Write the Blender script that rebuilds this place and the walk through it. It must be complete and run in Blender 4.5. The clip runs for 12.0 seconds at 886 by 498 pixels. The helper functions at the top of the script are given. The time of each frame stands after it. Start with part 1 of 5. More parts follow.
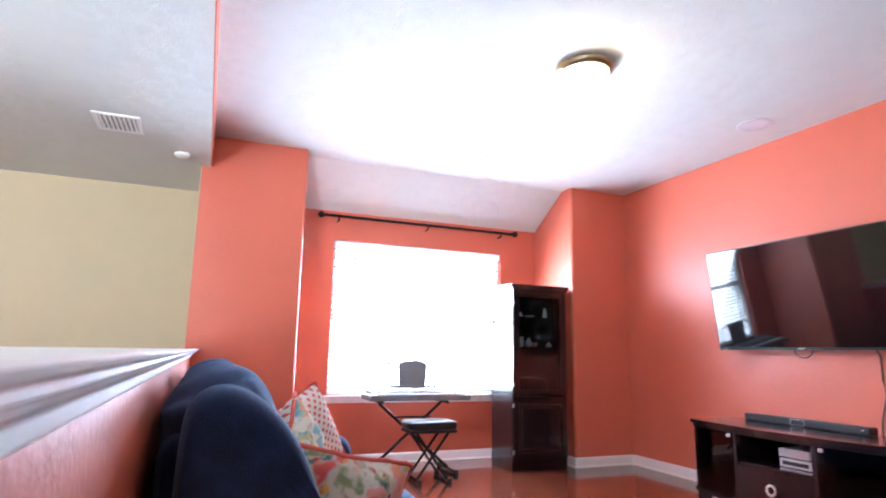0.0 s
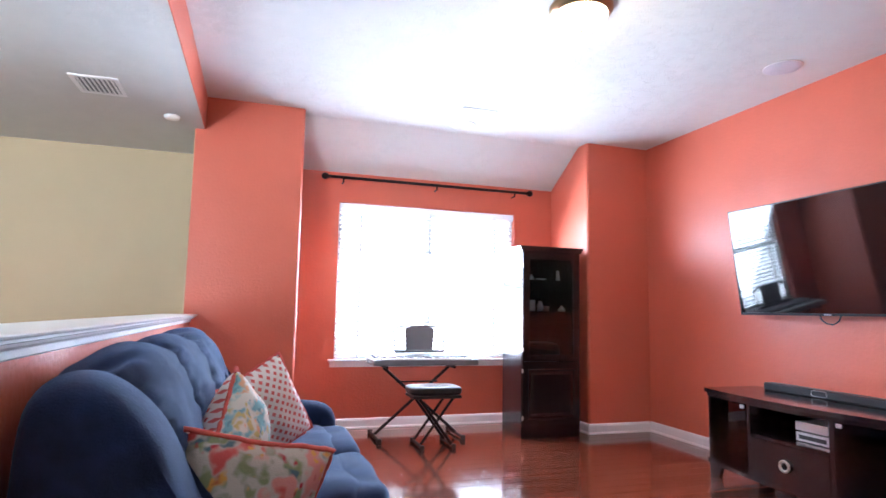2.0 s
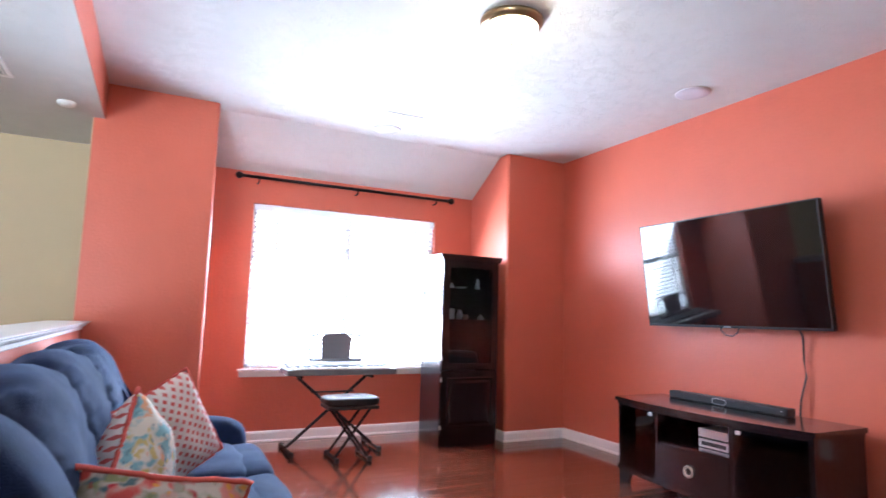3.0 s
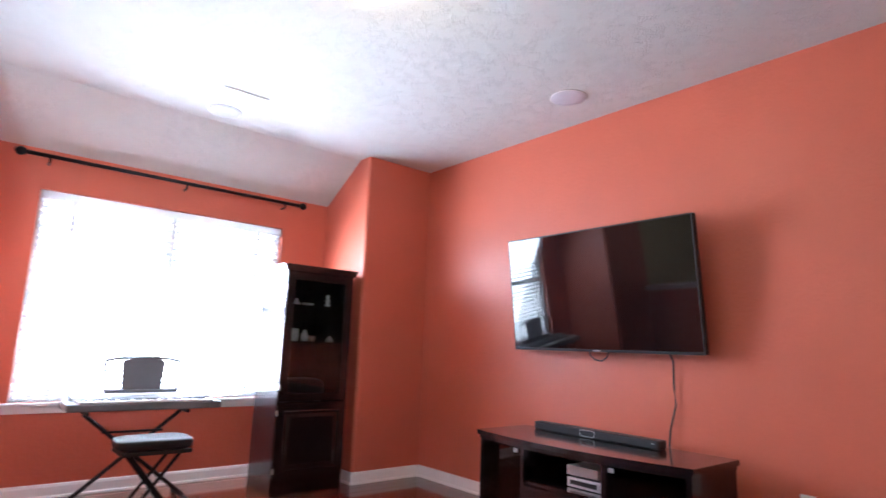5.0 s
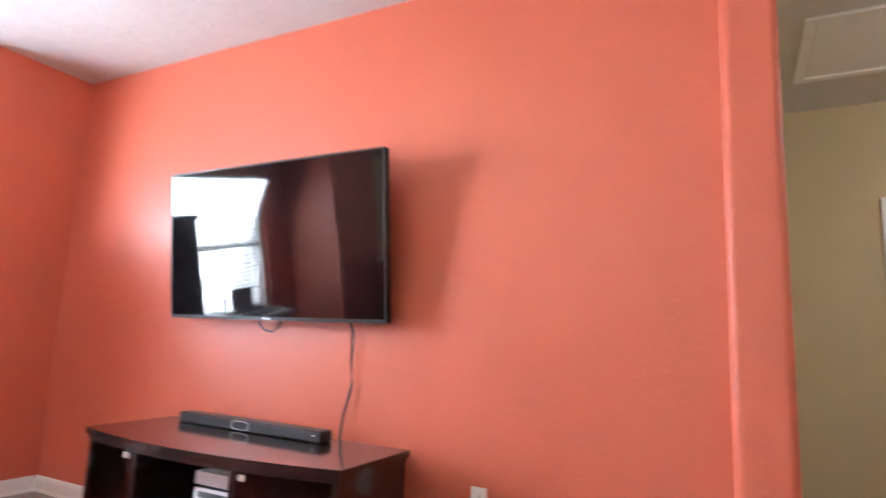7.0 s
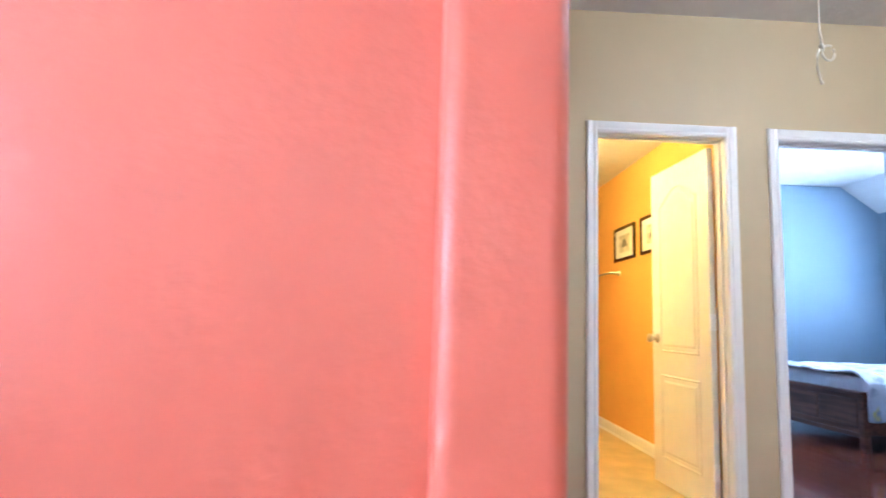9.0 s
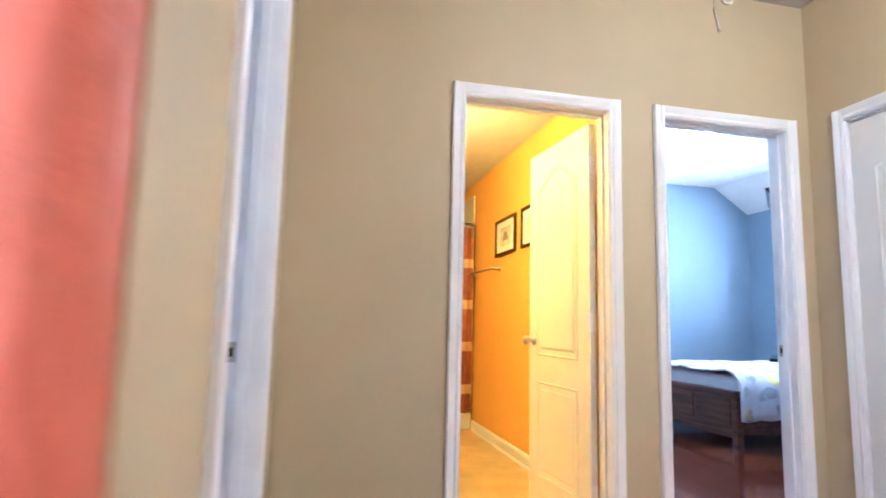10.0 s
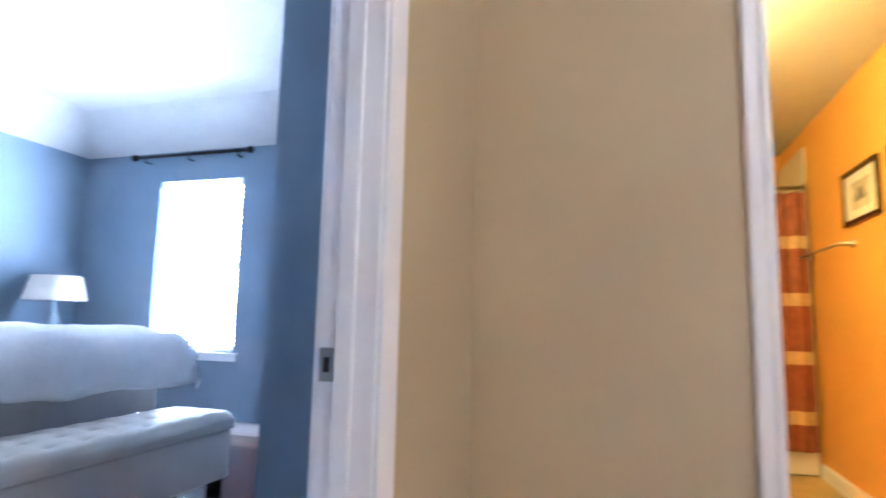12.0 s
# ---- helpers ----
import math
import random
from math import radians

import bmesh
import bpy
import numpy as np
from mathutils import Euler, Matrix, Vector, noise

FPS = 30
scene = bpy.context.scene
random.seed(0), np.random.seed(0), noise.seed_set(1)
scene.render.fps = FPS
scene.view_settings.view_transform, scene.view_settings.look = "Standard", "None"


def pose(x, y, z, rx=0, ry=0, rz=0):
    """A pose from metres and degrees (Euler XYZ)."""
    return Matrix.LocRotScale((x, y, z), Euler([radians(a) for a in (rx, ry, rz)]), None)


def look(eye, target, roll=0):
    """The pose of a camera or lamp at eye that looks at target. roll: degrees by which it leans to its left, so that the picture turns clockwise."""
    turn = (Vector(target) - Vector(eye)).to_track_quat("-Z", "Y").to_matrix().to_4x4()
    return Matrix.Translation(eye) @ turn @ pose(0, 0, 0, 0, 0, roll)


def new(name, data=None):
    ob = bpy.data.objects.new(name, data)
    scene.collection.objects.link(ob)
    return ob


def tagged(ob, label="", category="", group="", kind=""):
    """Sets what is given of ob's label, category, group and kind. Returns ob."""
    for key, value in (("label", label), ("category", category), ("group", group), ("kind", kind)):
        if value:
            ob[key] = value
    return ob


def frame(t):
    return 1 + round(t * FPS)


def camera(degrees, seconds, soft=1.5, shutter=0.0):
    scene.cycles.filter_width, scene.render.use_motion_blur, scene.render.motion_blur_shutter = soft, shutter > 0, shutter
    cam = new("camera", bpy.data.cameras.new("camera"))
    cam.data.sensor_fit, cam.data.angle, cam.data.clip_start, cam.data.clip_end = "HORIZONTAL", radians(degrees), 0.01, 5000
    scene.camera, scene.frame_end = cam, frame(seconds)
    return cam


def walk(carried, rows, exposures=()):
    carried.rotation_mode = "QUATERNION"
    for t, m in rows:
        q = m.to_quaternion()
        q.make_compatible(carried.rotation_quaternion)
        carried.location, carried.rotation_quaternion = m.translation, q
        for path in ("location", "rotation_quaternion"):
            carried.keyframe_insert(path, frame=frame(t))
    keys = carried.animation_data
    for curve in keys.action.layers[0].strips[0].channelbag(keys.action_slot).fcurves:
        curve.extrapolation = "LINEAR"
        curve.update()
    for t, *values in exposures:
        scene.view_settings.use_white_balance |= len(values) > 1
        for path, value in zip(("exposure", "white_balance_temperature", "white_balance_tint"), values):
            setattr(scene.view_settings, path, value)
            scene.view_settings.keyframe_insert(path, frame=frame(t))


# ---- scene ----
cam = camera(75.1, 12.0, shutter=0.5)
PATH = [
    (0, (0.484, 0.771, 1.069), (1.217, 2.598, 1.425), 1.1),
    (0.5, (0.592, 0.808, 1.032), (1.192, 2.697, 1.305), 1.0),
    (1, (0.739, 0.874, 1.057), (1.304, 2.779, 1.285), 0.9),
    (1.5, (0.838, 0.87, 1.09), (1.398, 2.777, 1.307), 0.9),
    (2, (0.863, 0.838, 1.124), (1.469, 2.732, 1.339), 1.1),
    (2.5, (0.874, 0.82, 1.155), (1.588, 2.675, 1.374), 1.3),
    (3, (0.836, 0.927, 1.164), (1.714, 2.709, 1.398), 1.6),
    (3.2, (0.835, 0.972, 1.162), (1.782, 2.715, 1.412), 1.7),
    (4.8, (1.219, 1.375, 1.126), (2.411, 2.945, 1.462), 2.0),
    (5, (1.249, 1.436, 1.128), (2.506, 2.954, 1.468), 2.1),
    (5.5, (1.333, 1.537, 1.107), (2.753, 2.901, 1.456), 2.2),
    (6, (1.645, 1.576, 1.123), (3.156, 2.839, 1.473), 2.1),
    (6.5, (1.912, 1.576, 1.101), (3.537, 2.687, 1.454), 2.3),
    (7, (2.245, 1.578, 1.085), (4.002, 2.484, 1.393), 2.4),
    (7.2, (2.357, 1.586, 1.07), (4.159, 2.411, 1.344), 2.3),
    (8.8, (3.574, 1.691, 0.979), (5.558, 1.684, 1.226), 1.8),
    (9, (3.712, 1.638, 0.982), (5.695, 1.551, 1.23), 1.8),
    (9.5, (3.995, 1.497, 1.002), (5.96, 1.222, 1.253), 1.6),
    (10, (4.274, 1.318, 0.998), (6.21, 0.885, 1.254), 1.4),
    (10.5, (4.464, 1.204, 0.991), (6.376, 0.684, 1.26), 1.2),
    (11, (4.732, 1.046, 0.994), (6.678, 0.686, 1.289), 0.5),
    (11.5, (4.945, 1.044, 0.994), (6.919, 1.158, 1.298), 1.4),
    (12, (5.137, 1.045, 0.981), (7.031, 1.635, 1.229), 1.3),
]
EXPOSURE = [(0, 1.12, 5150, 8), (0.5, 0.82, 5150, 8), (1.5, 0.82, 5150, 8), (3.2, 0.82, 5150, 8), (5.0, 0.58, 5300, 8), (5.5, 0.56, 5450, 8), (6.2, 0.84, 5600, 8),
            (6.8, 1.17, 5700, 7), (7.2, 1.35, 5600, 6), (8.8, 1.96, 4600, 8), (9.5, 1.98, 4600, 8), (10.2, 2.2, 4950, 9), (11.2, 2.2, 4950, 9), (12, 1.9, 4950, 12)]
walk(cam, [(t, look(eye, target, roll)) for t, eye, target, roll in PATH], EXPOSURE)

# ---- world and light ----
world = bpy.data.worlds.new("world")
world.use_nodes = True
scene.world = world
wn = world.node_tree
sky = wn.nodes.new("ShaderNodeTexSky")
sky.sky_type, sky.sun_disc = "NISHITA", False
sky.sun_elevation, sky.sun_rotation = radians(48), radians(200)
wn.nodes["Background"].inputs[1].default_value = 0.12
wn.links.new(sky.outputs[0], wn.nodes["Background"].inputs[0])
sun = new("sun", bpy.data.lights.new("sun", "SUN"))
sun.data.energy, sun.data.angle, sun.data.color = 3.0, radians(0.5), (1, 0.95, 0.88)
sun.matrix_world = look((0, -20, 22), (0, 0, 0))


def area(name, m, sx, sy, power, color=(1, 1, 1)):
    d = bpy.data.lights.new(name, "AREA")
    d.shape, d.size, d.size_y, d.energy, d.color = "RECTANGLE", sx, sy, power, color
    ob = new(name, d)
    ob.matrix_world = m
    return ob


def bulb(name, x, y, z, power, color, r=0.05):
    d = bpy.data.lights.new(name, "POINT")
    d.energy, d.color, d.shadow_soft_size = power, color, r
    ob = new(name, d)
    ob.location = (x, y, z)
    return ob


YWIN, YBACK = 6.45, -1.9
DAY = (0.93, 0.96, 1.0)
WARM = (1.0, 0.72, 0.32)
area("window_daylight", look((2.57, YWIN + 0.17, 1.42), (2.57, 4.0, -0.1)), 1.7, 1.6, 178, DAY)
area("bedroom_window_daylight", look((9.57, 4.70, 1.45), (7.0, 4.60, 1.2)), 0.85, 1.55, 90, DAY)
area("guest_window_daylight", look((9.28, -4.45, 1.45), (9.28, -2.0, 1.7)), 1.45, 1.55, 45, DAY)
bulb("room_bulb", 2.485, 3.49, 2.64, 5, WARM)
bulb("bath_bulb", 7.75, 0.95, 2.05, 19, (1.0, 0.81, 0.25), 0.12)
bulb("bedroom_bulb", 7.4, 3.75, 2.62, 1.5, (1, 0.93, 0.85), 0.1)
bulb("guest_bulb", 8.58, -2.05, 2.68, 31, (0.97, 0.97, 1.0), 0.1)
# fill light for the stairwell, set behind an added window out of view
sw = area("stair_fill_area", look((-1.9, YBACK - 0.2, 0.9), (-2.0, 2.0, 3.8)), 1.5, 1.6, 150, (1, 0.97, 0.92))
# narrowed so this fill stays off the television wall
sw.data.spread = radians(105)
# fill added near the stairwell ceiling, from no known lamp
bulb("stair_fill_bulb", -1.6, 3.4, 2.38, 25, (1, 0.93, 0.80), 0.12)
# added to brighten the hall, where no lamp is seen
bulb("hall_fill_bulb", 5.05, -0.45, 2.56, 12, (1, 0.93, 0.82), 0.12)

# ---- materials ----
def mat(name, color, rough=0.5, metal=0.0, var=0.06, scale=6.0, bump=0.0, bscale=80.0, spec=0.5, coat=0.0, island=0.0):
    m = bpy.data.materials.new(name)
    m.use_nodes = True
    nt = m.node_tree
    b = nt.nodes["Principled BSDF"]
    b.inputs["Roughness"].default_value, b.inputs["Metallic"].default_value = rough, metal
    b.inputs["Specular IOR Level"].default_value = spec
    b.inputs["Coat Weight"].default_value = coat
    b.inputs["Coat Roughness"].default_value = 0.08
    tc = nt.nodes.new("ShaderNodeTexCoord")
    n = nt.nodes.new("ShaderNodeTexNoise")
    n.inputs["Scale"].default_value, n.inputs["Detail"].default_value = scale, 6
    nt.links.new(tc.outputs["Object"], n.inputs["Vector"])
    r = nt.nodes.new("ShaderNodeValToRGB")
    lo = [max(0, c * (1 - var)) for c in color[:3]]
    hi = [min(1, c * (1 + var)) for c in color[:3]]
    r.color_ramp.elements[0].position, r.color_ramp.elements[1].position = 0.3, 0.7
    r.color_ramp.elements[0].color, r.color_ramp.elements[1].color = (*lo, 1), (*hi, 1)
    nt.links.new(n.outputs["Fac"], r.inputs["Fac"])
    out = r.outputs["Color"]
    if island:
        oi = nt.nodes.new("ShaderNodeObjectInfo")
        mr = nt.nodes.new("ShaderNodeMapRange")
        mr.inputs["To Min"].default_value, mr.inputs["To Max"].default_value = 1 - island, 1 + island
        nt.links.new(oi.outputs["Random"], mr.inputs["Value"])
        hs = nt.nodes.new("ShaderNodeHueSaturation")
        nt.links.new(mr.outputs["Result"], hs.inputs["Value"])
        nt.links.new(out, hs.inputs["Color"])
        out = hs.outputs["Color"]
    nt.links.new(out, b.inputs["Base Color"])
    if bump:
        n2 = nt.nodes.new("ShaderNodeTexNoise")
        n2.inputs["Scale"].default_value, n2.inputs["Detail"].default_value = bscale, 5
        nt.links.new(tc.outputs["Object"], n2.inputs["Vector"])
        bp = nt.nodes.new("ShaderNodeBump")
        bp.inputs["Strength"].default_value, bp.inputs["Distance"].default_value = bump, 0.01
        nt.links.new(n2.outputs["Fac"], bp.inputs["Height"])
        nt.links.new(bp.outputs["Normal"], b.inputs["Normal"])
    return m


def knockdown(name, color):
    """Painted drywall with a troweled stomp texture."""
    m = mat(name, color, 0.85, var=0.02)
    nt = m.node_tree
    b = nt.nodes["Principled BSDF"]
    tc = nt.nodes.new("ShaderNodeTexCoord")
    n1 = nt.nodes.new("ShaderNodeTexNoise")
    n1.inputs["Scale"].default_value, n1.inputs["Detail"].default_value = 12.0, 2
    w = nt.nodes.new("ShaderNodeTexNoise")
    w.inputs["Scale"].default_value, w.inputs["Detail"].default_value, w.inputs["Distortion"].default_value = 34, 4, 2.6
    nt.links.new(tc.outputs["Object"], n1.inputs["Vector"])
    nt.links.new(tc.outputs["Object"], w.inputs["Vector"])
    r1 = nt.nodes.new("ShaderNodeMapRange")
    r1.inputs["From Min"].default_value, r1.inputs["From Max"].default_value = 0.42, 0.62
    nt.links.new(n1.outputs["Fac"], r1.inputs["Value"])
    r2 = nt.nodes.new("ShaderNodeMapRange")
    r2.inputs["From Min"].default_value, r2.inputs["From Max"].default_value = 0.47, 0.60
    nt.links.new(w.outputs["Fac"], r2.inputs["Value"])
    mul = nt.nodes.new("ShaderNodeMath")
    mul.operation = "MULTIPLY"
    nt.links.new(r1.outputs["Result"], mul.inputs[0])
    nt.links.new(r2.outputs["Result"], mul.inputs[1])
    bp = nt.nodes.new("ShaderNodeBump")
    bp.inputs["Strength"].default_value, bp.inputs["Distance"].default_value = 0.45, 0.010
    nt.links.new(mul.outputs[0], bp.inputs["Height"])
    nt.links.new(bp.outputs["Normal"], b.inputs["Normal"])
    return m


def wood(name, dark, light, rough=0.3, axis=0, coat=0.3, scale=1.0, island=0.12):
    """Stained wood with grain along one axis."""
    m = mat(name, light, rough, coat=coat)
    nt = m.node_tree
    b = nt.nodes["Principled BSDF"]
    tc = nt.nodes.new("ShaderNodeTexCoord")
    mp = nt.nodes.new("ShaderNodeMapping")
    s = [28 * scale] * 3
    s[axis] = 2.2 * scale
    mp.inputs["Scale"].default_value = s
    oi = nt.nodes.new("ShaderNodeObjectInfo")
    nt.links.new(tc.outputs["Object"], mp.inputs["Vector"])
    cb = nt.nodes.new("ShaderNodeVectorMath")
    cb.operation = "ADD"
    sc = nt.nodes.new("ShaderNodeMath")
    sc.operation = "MULTIPLY"
    sc.inputs[1].default_value = 40
    nt.links.new(oi.outputs["Random"], sc.inputs[0])
    nt.links.new(mp.outputs["Vector"], cb.inputs[0])
    nt.links.new(sc.outputs[0], cb.inputs[1])
    n = nt.nodes.new("ShaderNodeTexNoise")
    n.inputs["Scale"].default_value, n.inputs["Detail"].default_value = 1.0, 7
    nt.links.new(cb.outputs[0], n.inputs["Vector"])
    r = nt.nodes.new("ShaderNodeValToRGB")
    r.color_ramp.elements[0].position, r.color_ramp.elements[1].position = 0.35, 0.68
    r.color_ramp.elements[0].color, r.color_ramp.elements[1].color = (*dark, 1), (*light, 1)
    nt.links.new(n.outputs["Fac"], r.inputs["Fac"])
    mr = nt.nodes.new("ShaderNodeMapRange")
    mr.inputs["To Min"].default_value, mr.inputs["To Max"].default_value = 1 - island, 1 + island
    nt.links.new(oi.outputs["Random"], mr.inputs["Value"])
    hs = nt.nodes.new("ShaderNodeHueSaturation")
    nt.links.new(mr.outputs["Result"], hs.inputs["Value"])
    nt.links.new(r.outputs["Color"], hs.inputs["Color"])
    nt.links.new(hs.outputs["Color"], b.inputs["Base Color"])
    return m


def glow(name, color, strength):
    m = bpy.data.materials.new(name)
    m.use_nodes = True
    b = m.node_tree.nodes["Principled BSDF"]
    b.inputs["Base Color"].default_value = (*color, 1)
    b.inputs["Emission Color"].default_value = (*color, 1)
    b.inputs["Emission Strength"].default_value = strength
    return m


def clear(name, tint=(1, 1, 1), rough=0.0):
    m = bpy.data.materials.new(name)
    m.use_nodes = True
    b = m.node_tree.nodes["Principled BSDF"]
    b.inputs["Base Color"].default_value = (*tint, 1)
    b.inputs["Transmission Weight"].default_value, b.inputs["Roughness"].default_value = 1.0, rough
    b.inputs["IOR"].default_value = 1.45
    return m


def spots(name, base, cols, scale, rough=0.85, thr=0.32, bump=0.15):
    """Printed cloth: scattered coloured blobs on a pale ground."""
    m = mat(name, base, rough, var=0.04, scale=20, bump=bump, bscale=220)
    nt = m.node_tree
    b = nt.nodes["Principled BSDF"]
    tc = nt.nodes.new("ShaderNodeTexCoord")
    nz = nt.nodes.new("ShaderNodeTexNoise")
    nz.inputs["Scale"].default_value = scale * 1.6
    nt.links.new(tc.outputs["Object"], nz.inputs["Vector"])
    last = b.inputs["Base Color"].links[0].from_socket
    for k, (c, s, th) in enumerate(cols):
        off = nt.nodes.new("ShaderNodeMapping")
        off.inputs["Location"].default_value = (3.1 * k, 1.7 * k, 2.3 * k)
        nt.links.new(tc.outputs["Object"], off.inputs["Vector"])
        mixv = nt.nodes.new("ShaderNodeMix")
        mixv.data_type, mixv.blend_type = "RGBA", "LINEAR_LIGHT"
        mixv.inputs["Factor"].default_value = 0.10
        nt.links.new(off.outputs["Vector"], mixv.inputs["A"])
        nt.links.new(nz.outputs["Color"], mixv.inputs["B"])
        v = nt.nodes.new("ShaderNodeTexVoronoi")
        v.inputs["Scale"].default_value = s
        nt.links.new(mixv.outputs["Result"], v.inputs["Vector"])
        cmp_ = nt.nodes.new("ShaderNodeMapRange")
        cmp_.inputs["From Min"].default_value, cmp_.inputs["From Max"].default_value = th + 0.10, th - 0.03
        nt.links.new(v.outputs["Distance"], cmp_.inputs["Value"])
        mx = nt.nodes.new("ShaderNodeMix")
        mx.data_type = "RGBA"
        nt.links.new(cmp_.outputs["Result"], mx.inputs["Factor"])
        nt.links.new(last, mx.inputs["A"])
        mx.inputs["B"].default_value = (*c, 1)
        last = mx.outputs["Result"]
    nt.links.new(last, b.inputs["Base Color"])
    return m


CORAL = mat("coral_paint", (0.615, 0.148, 0.086), 0.40, var=0.03, scale=2.5, bump=0.22, bscale=48, spec=0.45)
TAN = mat("tan_paint", (0.56, 0.45, 0.275), 0.55, var=0.025, scale=2.5, bump=0.10, bscale=90)
BLUE = mat("blue_paint", (0.205, 0.27, 0.345), 0.75, var=0.03, scale=2.5, bump=0.10, bscale=90)
YELLOW = mat("mustard_paint", (0.82, 0.45, 0.038), 0.5, var=0.03, scale=2.5, bump=0.10, bscale=90)
CEIL = knockdown("ceiling_texture", (0.68, 0.67, 0.65))
TRIM = mat("white_trim", (0.88, 0.87, 0.87), 0.32, var=0.02, scale=9)
DOORP = mat("white_door_paint", (0.80, 0.78, 0.74), 0.35, var=0.02, scale=9, bump=0.04, bscale=150)
FLOOR = wood("cherry_floor", (0.080, 0.017, 0.009), (0.23, 0.058, 0.027), 0.16, 0, 0.5, 1.0, 0.22)
GAP = mat("floor_joint", (0.02, 0.006, 0.004), 0.5)
ESPRESSO = wood("espresso_wood", (0.008, 0.005, 0.006), (0.019, 0.010, 0.011), 0.22, 2, 0.4)
ESPRESSO_TOP = wood("espresso_top", (0.012, 0.006, 0.006), (0.032, 0.014, 0.013), 0.16, 1, 0.5)
WALNUT = wood("walnut_wood", (0.055, 0.020, 0.010), (0.17, 0.068, 0.034), 0.35, 0, 0.2)
NAVY = mat("navy_microfibre", (0.012, 0.021, 0.065), 0.9, var=0.42, scale=11, bump=0.3, bscale=240, spec=0.25)
NAVY.node_tree.nodes["Principled BSDF"].inputs["Sheen Weight"].default_value = 0.34
NAVY.node_tree.nodes["Principled BSDF"].inputs["Sheen Tint"].default_value = (0.35, 0.5, 0.85, 1)
BLACK = mat("black_plastic", (0.012, 0.012, 0.014), 0.38, var=0.1)
BLACKM = mat("black_metal", (0.016, 0.016, 0.018), 0.4, 0.6, var=0.1)
SCREEN = mat("tv_screen", (0.006, 0.005, 0.006), 0.045, var=0.0, spec=0.5)
VINYL = mat("black_vinyl", (0.013, 0.014, 0.016), 0.34, var=0.1, bump=0.1, bscale=200)
SILVER = mat("silver_plastic", (0.55, 0.55, 0.56), 0.3, 0.5, var=0.04)
NICKEL = mat("brushed_nickel", (0.52, 0.47, 0.40), 0.28, 1.0, var=0.05)
BRASS = mat("antique_brass", (0.42, 0.33, 0.19), 0.3, 1.0, var=0.08)
BRONZE = mat("dark_bronze", (0.022, 0.020, 0.022), 0.4, 0.8, var=0.15)
KEYW = mat("white_keys", (0.78, 0.77, 0.75), 0.3, var=0.02)
GREYP = mat("grey_plastic", (0.20, 0.20, 0.22), 0.45, var=0.06)
LINEN = mat("white_linen", (0.78, 0.78, 0.80), 0.9, var=0.03, scale=14, bump=0.25, bscale=40)
CREAM = mat("cream_leatherette", (0.74, 0.70, 0.63), 0.42, var=0.03, bump=0.06, bscale=180)
BLIND = mat("white_blind", (0.80, 0.80, 0.79), 0.5, var=0.02)
# thin slats let part of the daylight through
bn_ = BLIND.node_tree.nodes
tr_, mx_ = bn_.new("ShaderNodeBsdfTranslucent"), bn_.new("ShaderNodeMixShader")
tr_.inputs["Color"].default_value, mx_.inputs[0].default_value = (0.88, 0.89, 0.91, 1), 0.6
BLIND.node_tree.links.new(bn_["Principled BSDF"].outputs[0], mx_.inputs[1])
BLIND.node_tree.links.new(tr_.outputs[0], mx_.inputs[2])
BLIND.node_tree.links.new(mx_.outputs[0], bn_["Material Output"].inputs[0])
PAPER = mat("paper", (0.78, 0.76, 0.70), 0.8, var=0.03)
INK = mat("ink", (0.20, 0.19, 0.17), 0.8)
TILE = mat("bath_vinyl_tile", (0.62, 0.45, 0.17), 0.35, var=0.18, scale=4, bump=0.03, bscale=30)
TUB = mat("white_acrylic", (0.80, 0.76, 0.66), 0.2, var=0.02)
CURT_A = mat("rust_satin", (0.30, 0.085, 0.025), 0.4, var=0.22, scale=16, bump=0.1, bscale=60)
CURT_B = mat("gold_satin", (0.62, 0.42, 0.16), 0.38, var=0.12, scale=18, bump=0.1, bscale=60)
CURT_C = mat("brown_satin", (0.16, 0.045, 0.02), 0.4, var=0.2, scale=18, bump=0.1, bscale=60)
SHADE = mat("linen_shade", (0.70, 0.63, 0.55), 0.85, var=0.03, bump=0.1, bscale=200)
LAMPG = glow("lit_glass", (1.0, 0.86, 0.55), 5.0)
LAMPG2 = glow("lit_white_glass", (1.0, 0.96, 0.90), 3.0)
OUT = glow("bright_outdoors", (0.93, 0.97, 1.0), 12.0)
GLASS = clear("window_glass")
DARKGLASS = clear("smoked_glass", (0.045, 0.045, 0.05))
CABGLASS = clear("cabinet_glass", (0.55, 0.56, 0.60))
CERAM = mat("white_ceramic", (0.75, 0.72, 0.68), 0.3, var=0.03)
PINKC = mat("pink_ceramic", (0.65, 0.40, 0.35), 0.4, var=0.05)
CORAL_TRIM = mat("coral_cord", (0.62, 0.10, 0.075), 0.8, var=0.12, scale=40, bump=0.2, bscale=200)
FLORAL = spots("floral_print", (0.58, 0.51, 0.45), [((0.40, 0.36, 0.28), 11, 0.26), ((0.27, 0.30, 0.15), 8.5, 0.30), ((0.10, 0.17, 0.20), 10, 0.20), ((0.70, 0.28, 0.24), 6.5, 0.30), ((0.62, 0.09, 0.08), 7.5, 0.31), ((0.74, 0.36, 0.08), 13, 0.17), ((0.45, 0.03, 0.05), 12, 0.15)], 9)
FLORAL2 = spots("watercolour_print", (0.76, 0.73, 0.66), [((0.25, 0.48, 0.54), 9, 0.34), ((0.60, 0.50, 0.20), 11, 0.28), ((0.74, 0.42, 0.24), 14, 0.22), ((0.16, 0.30, 0.36), 17, 0.16)], 9)
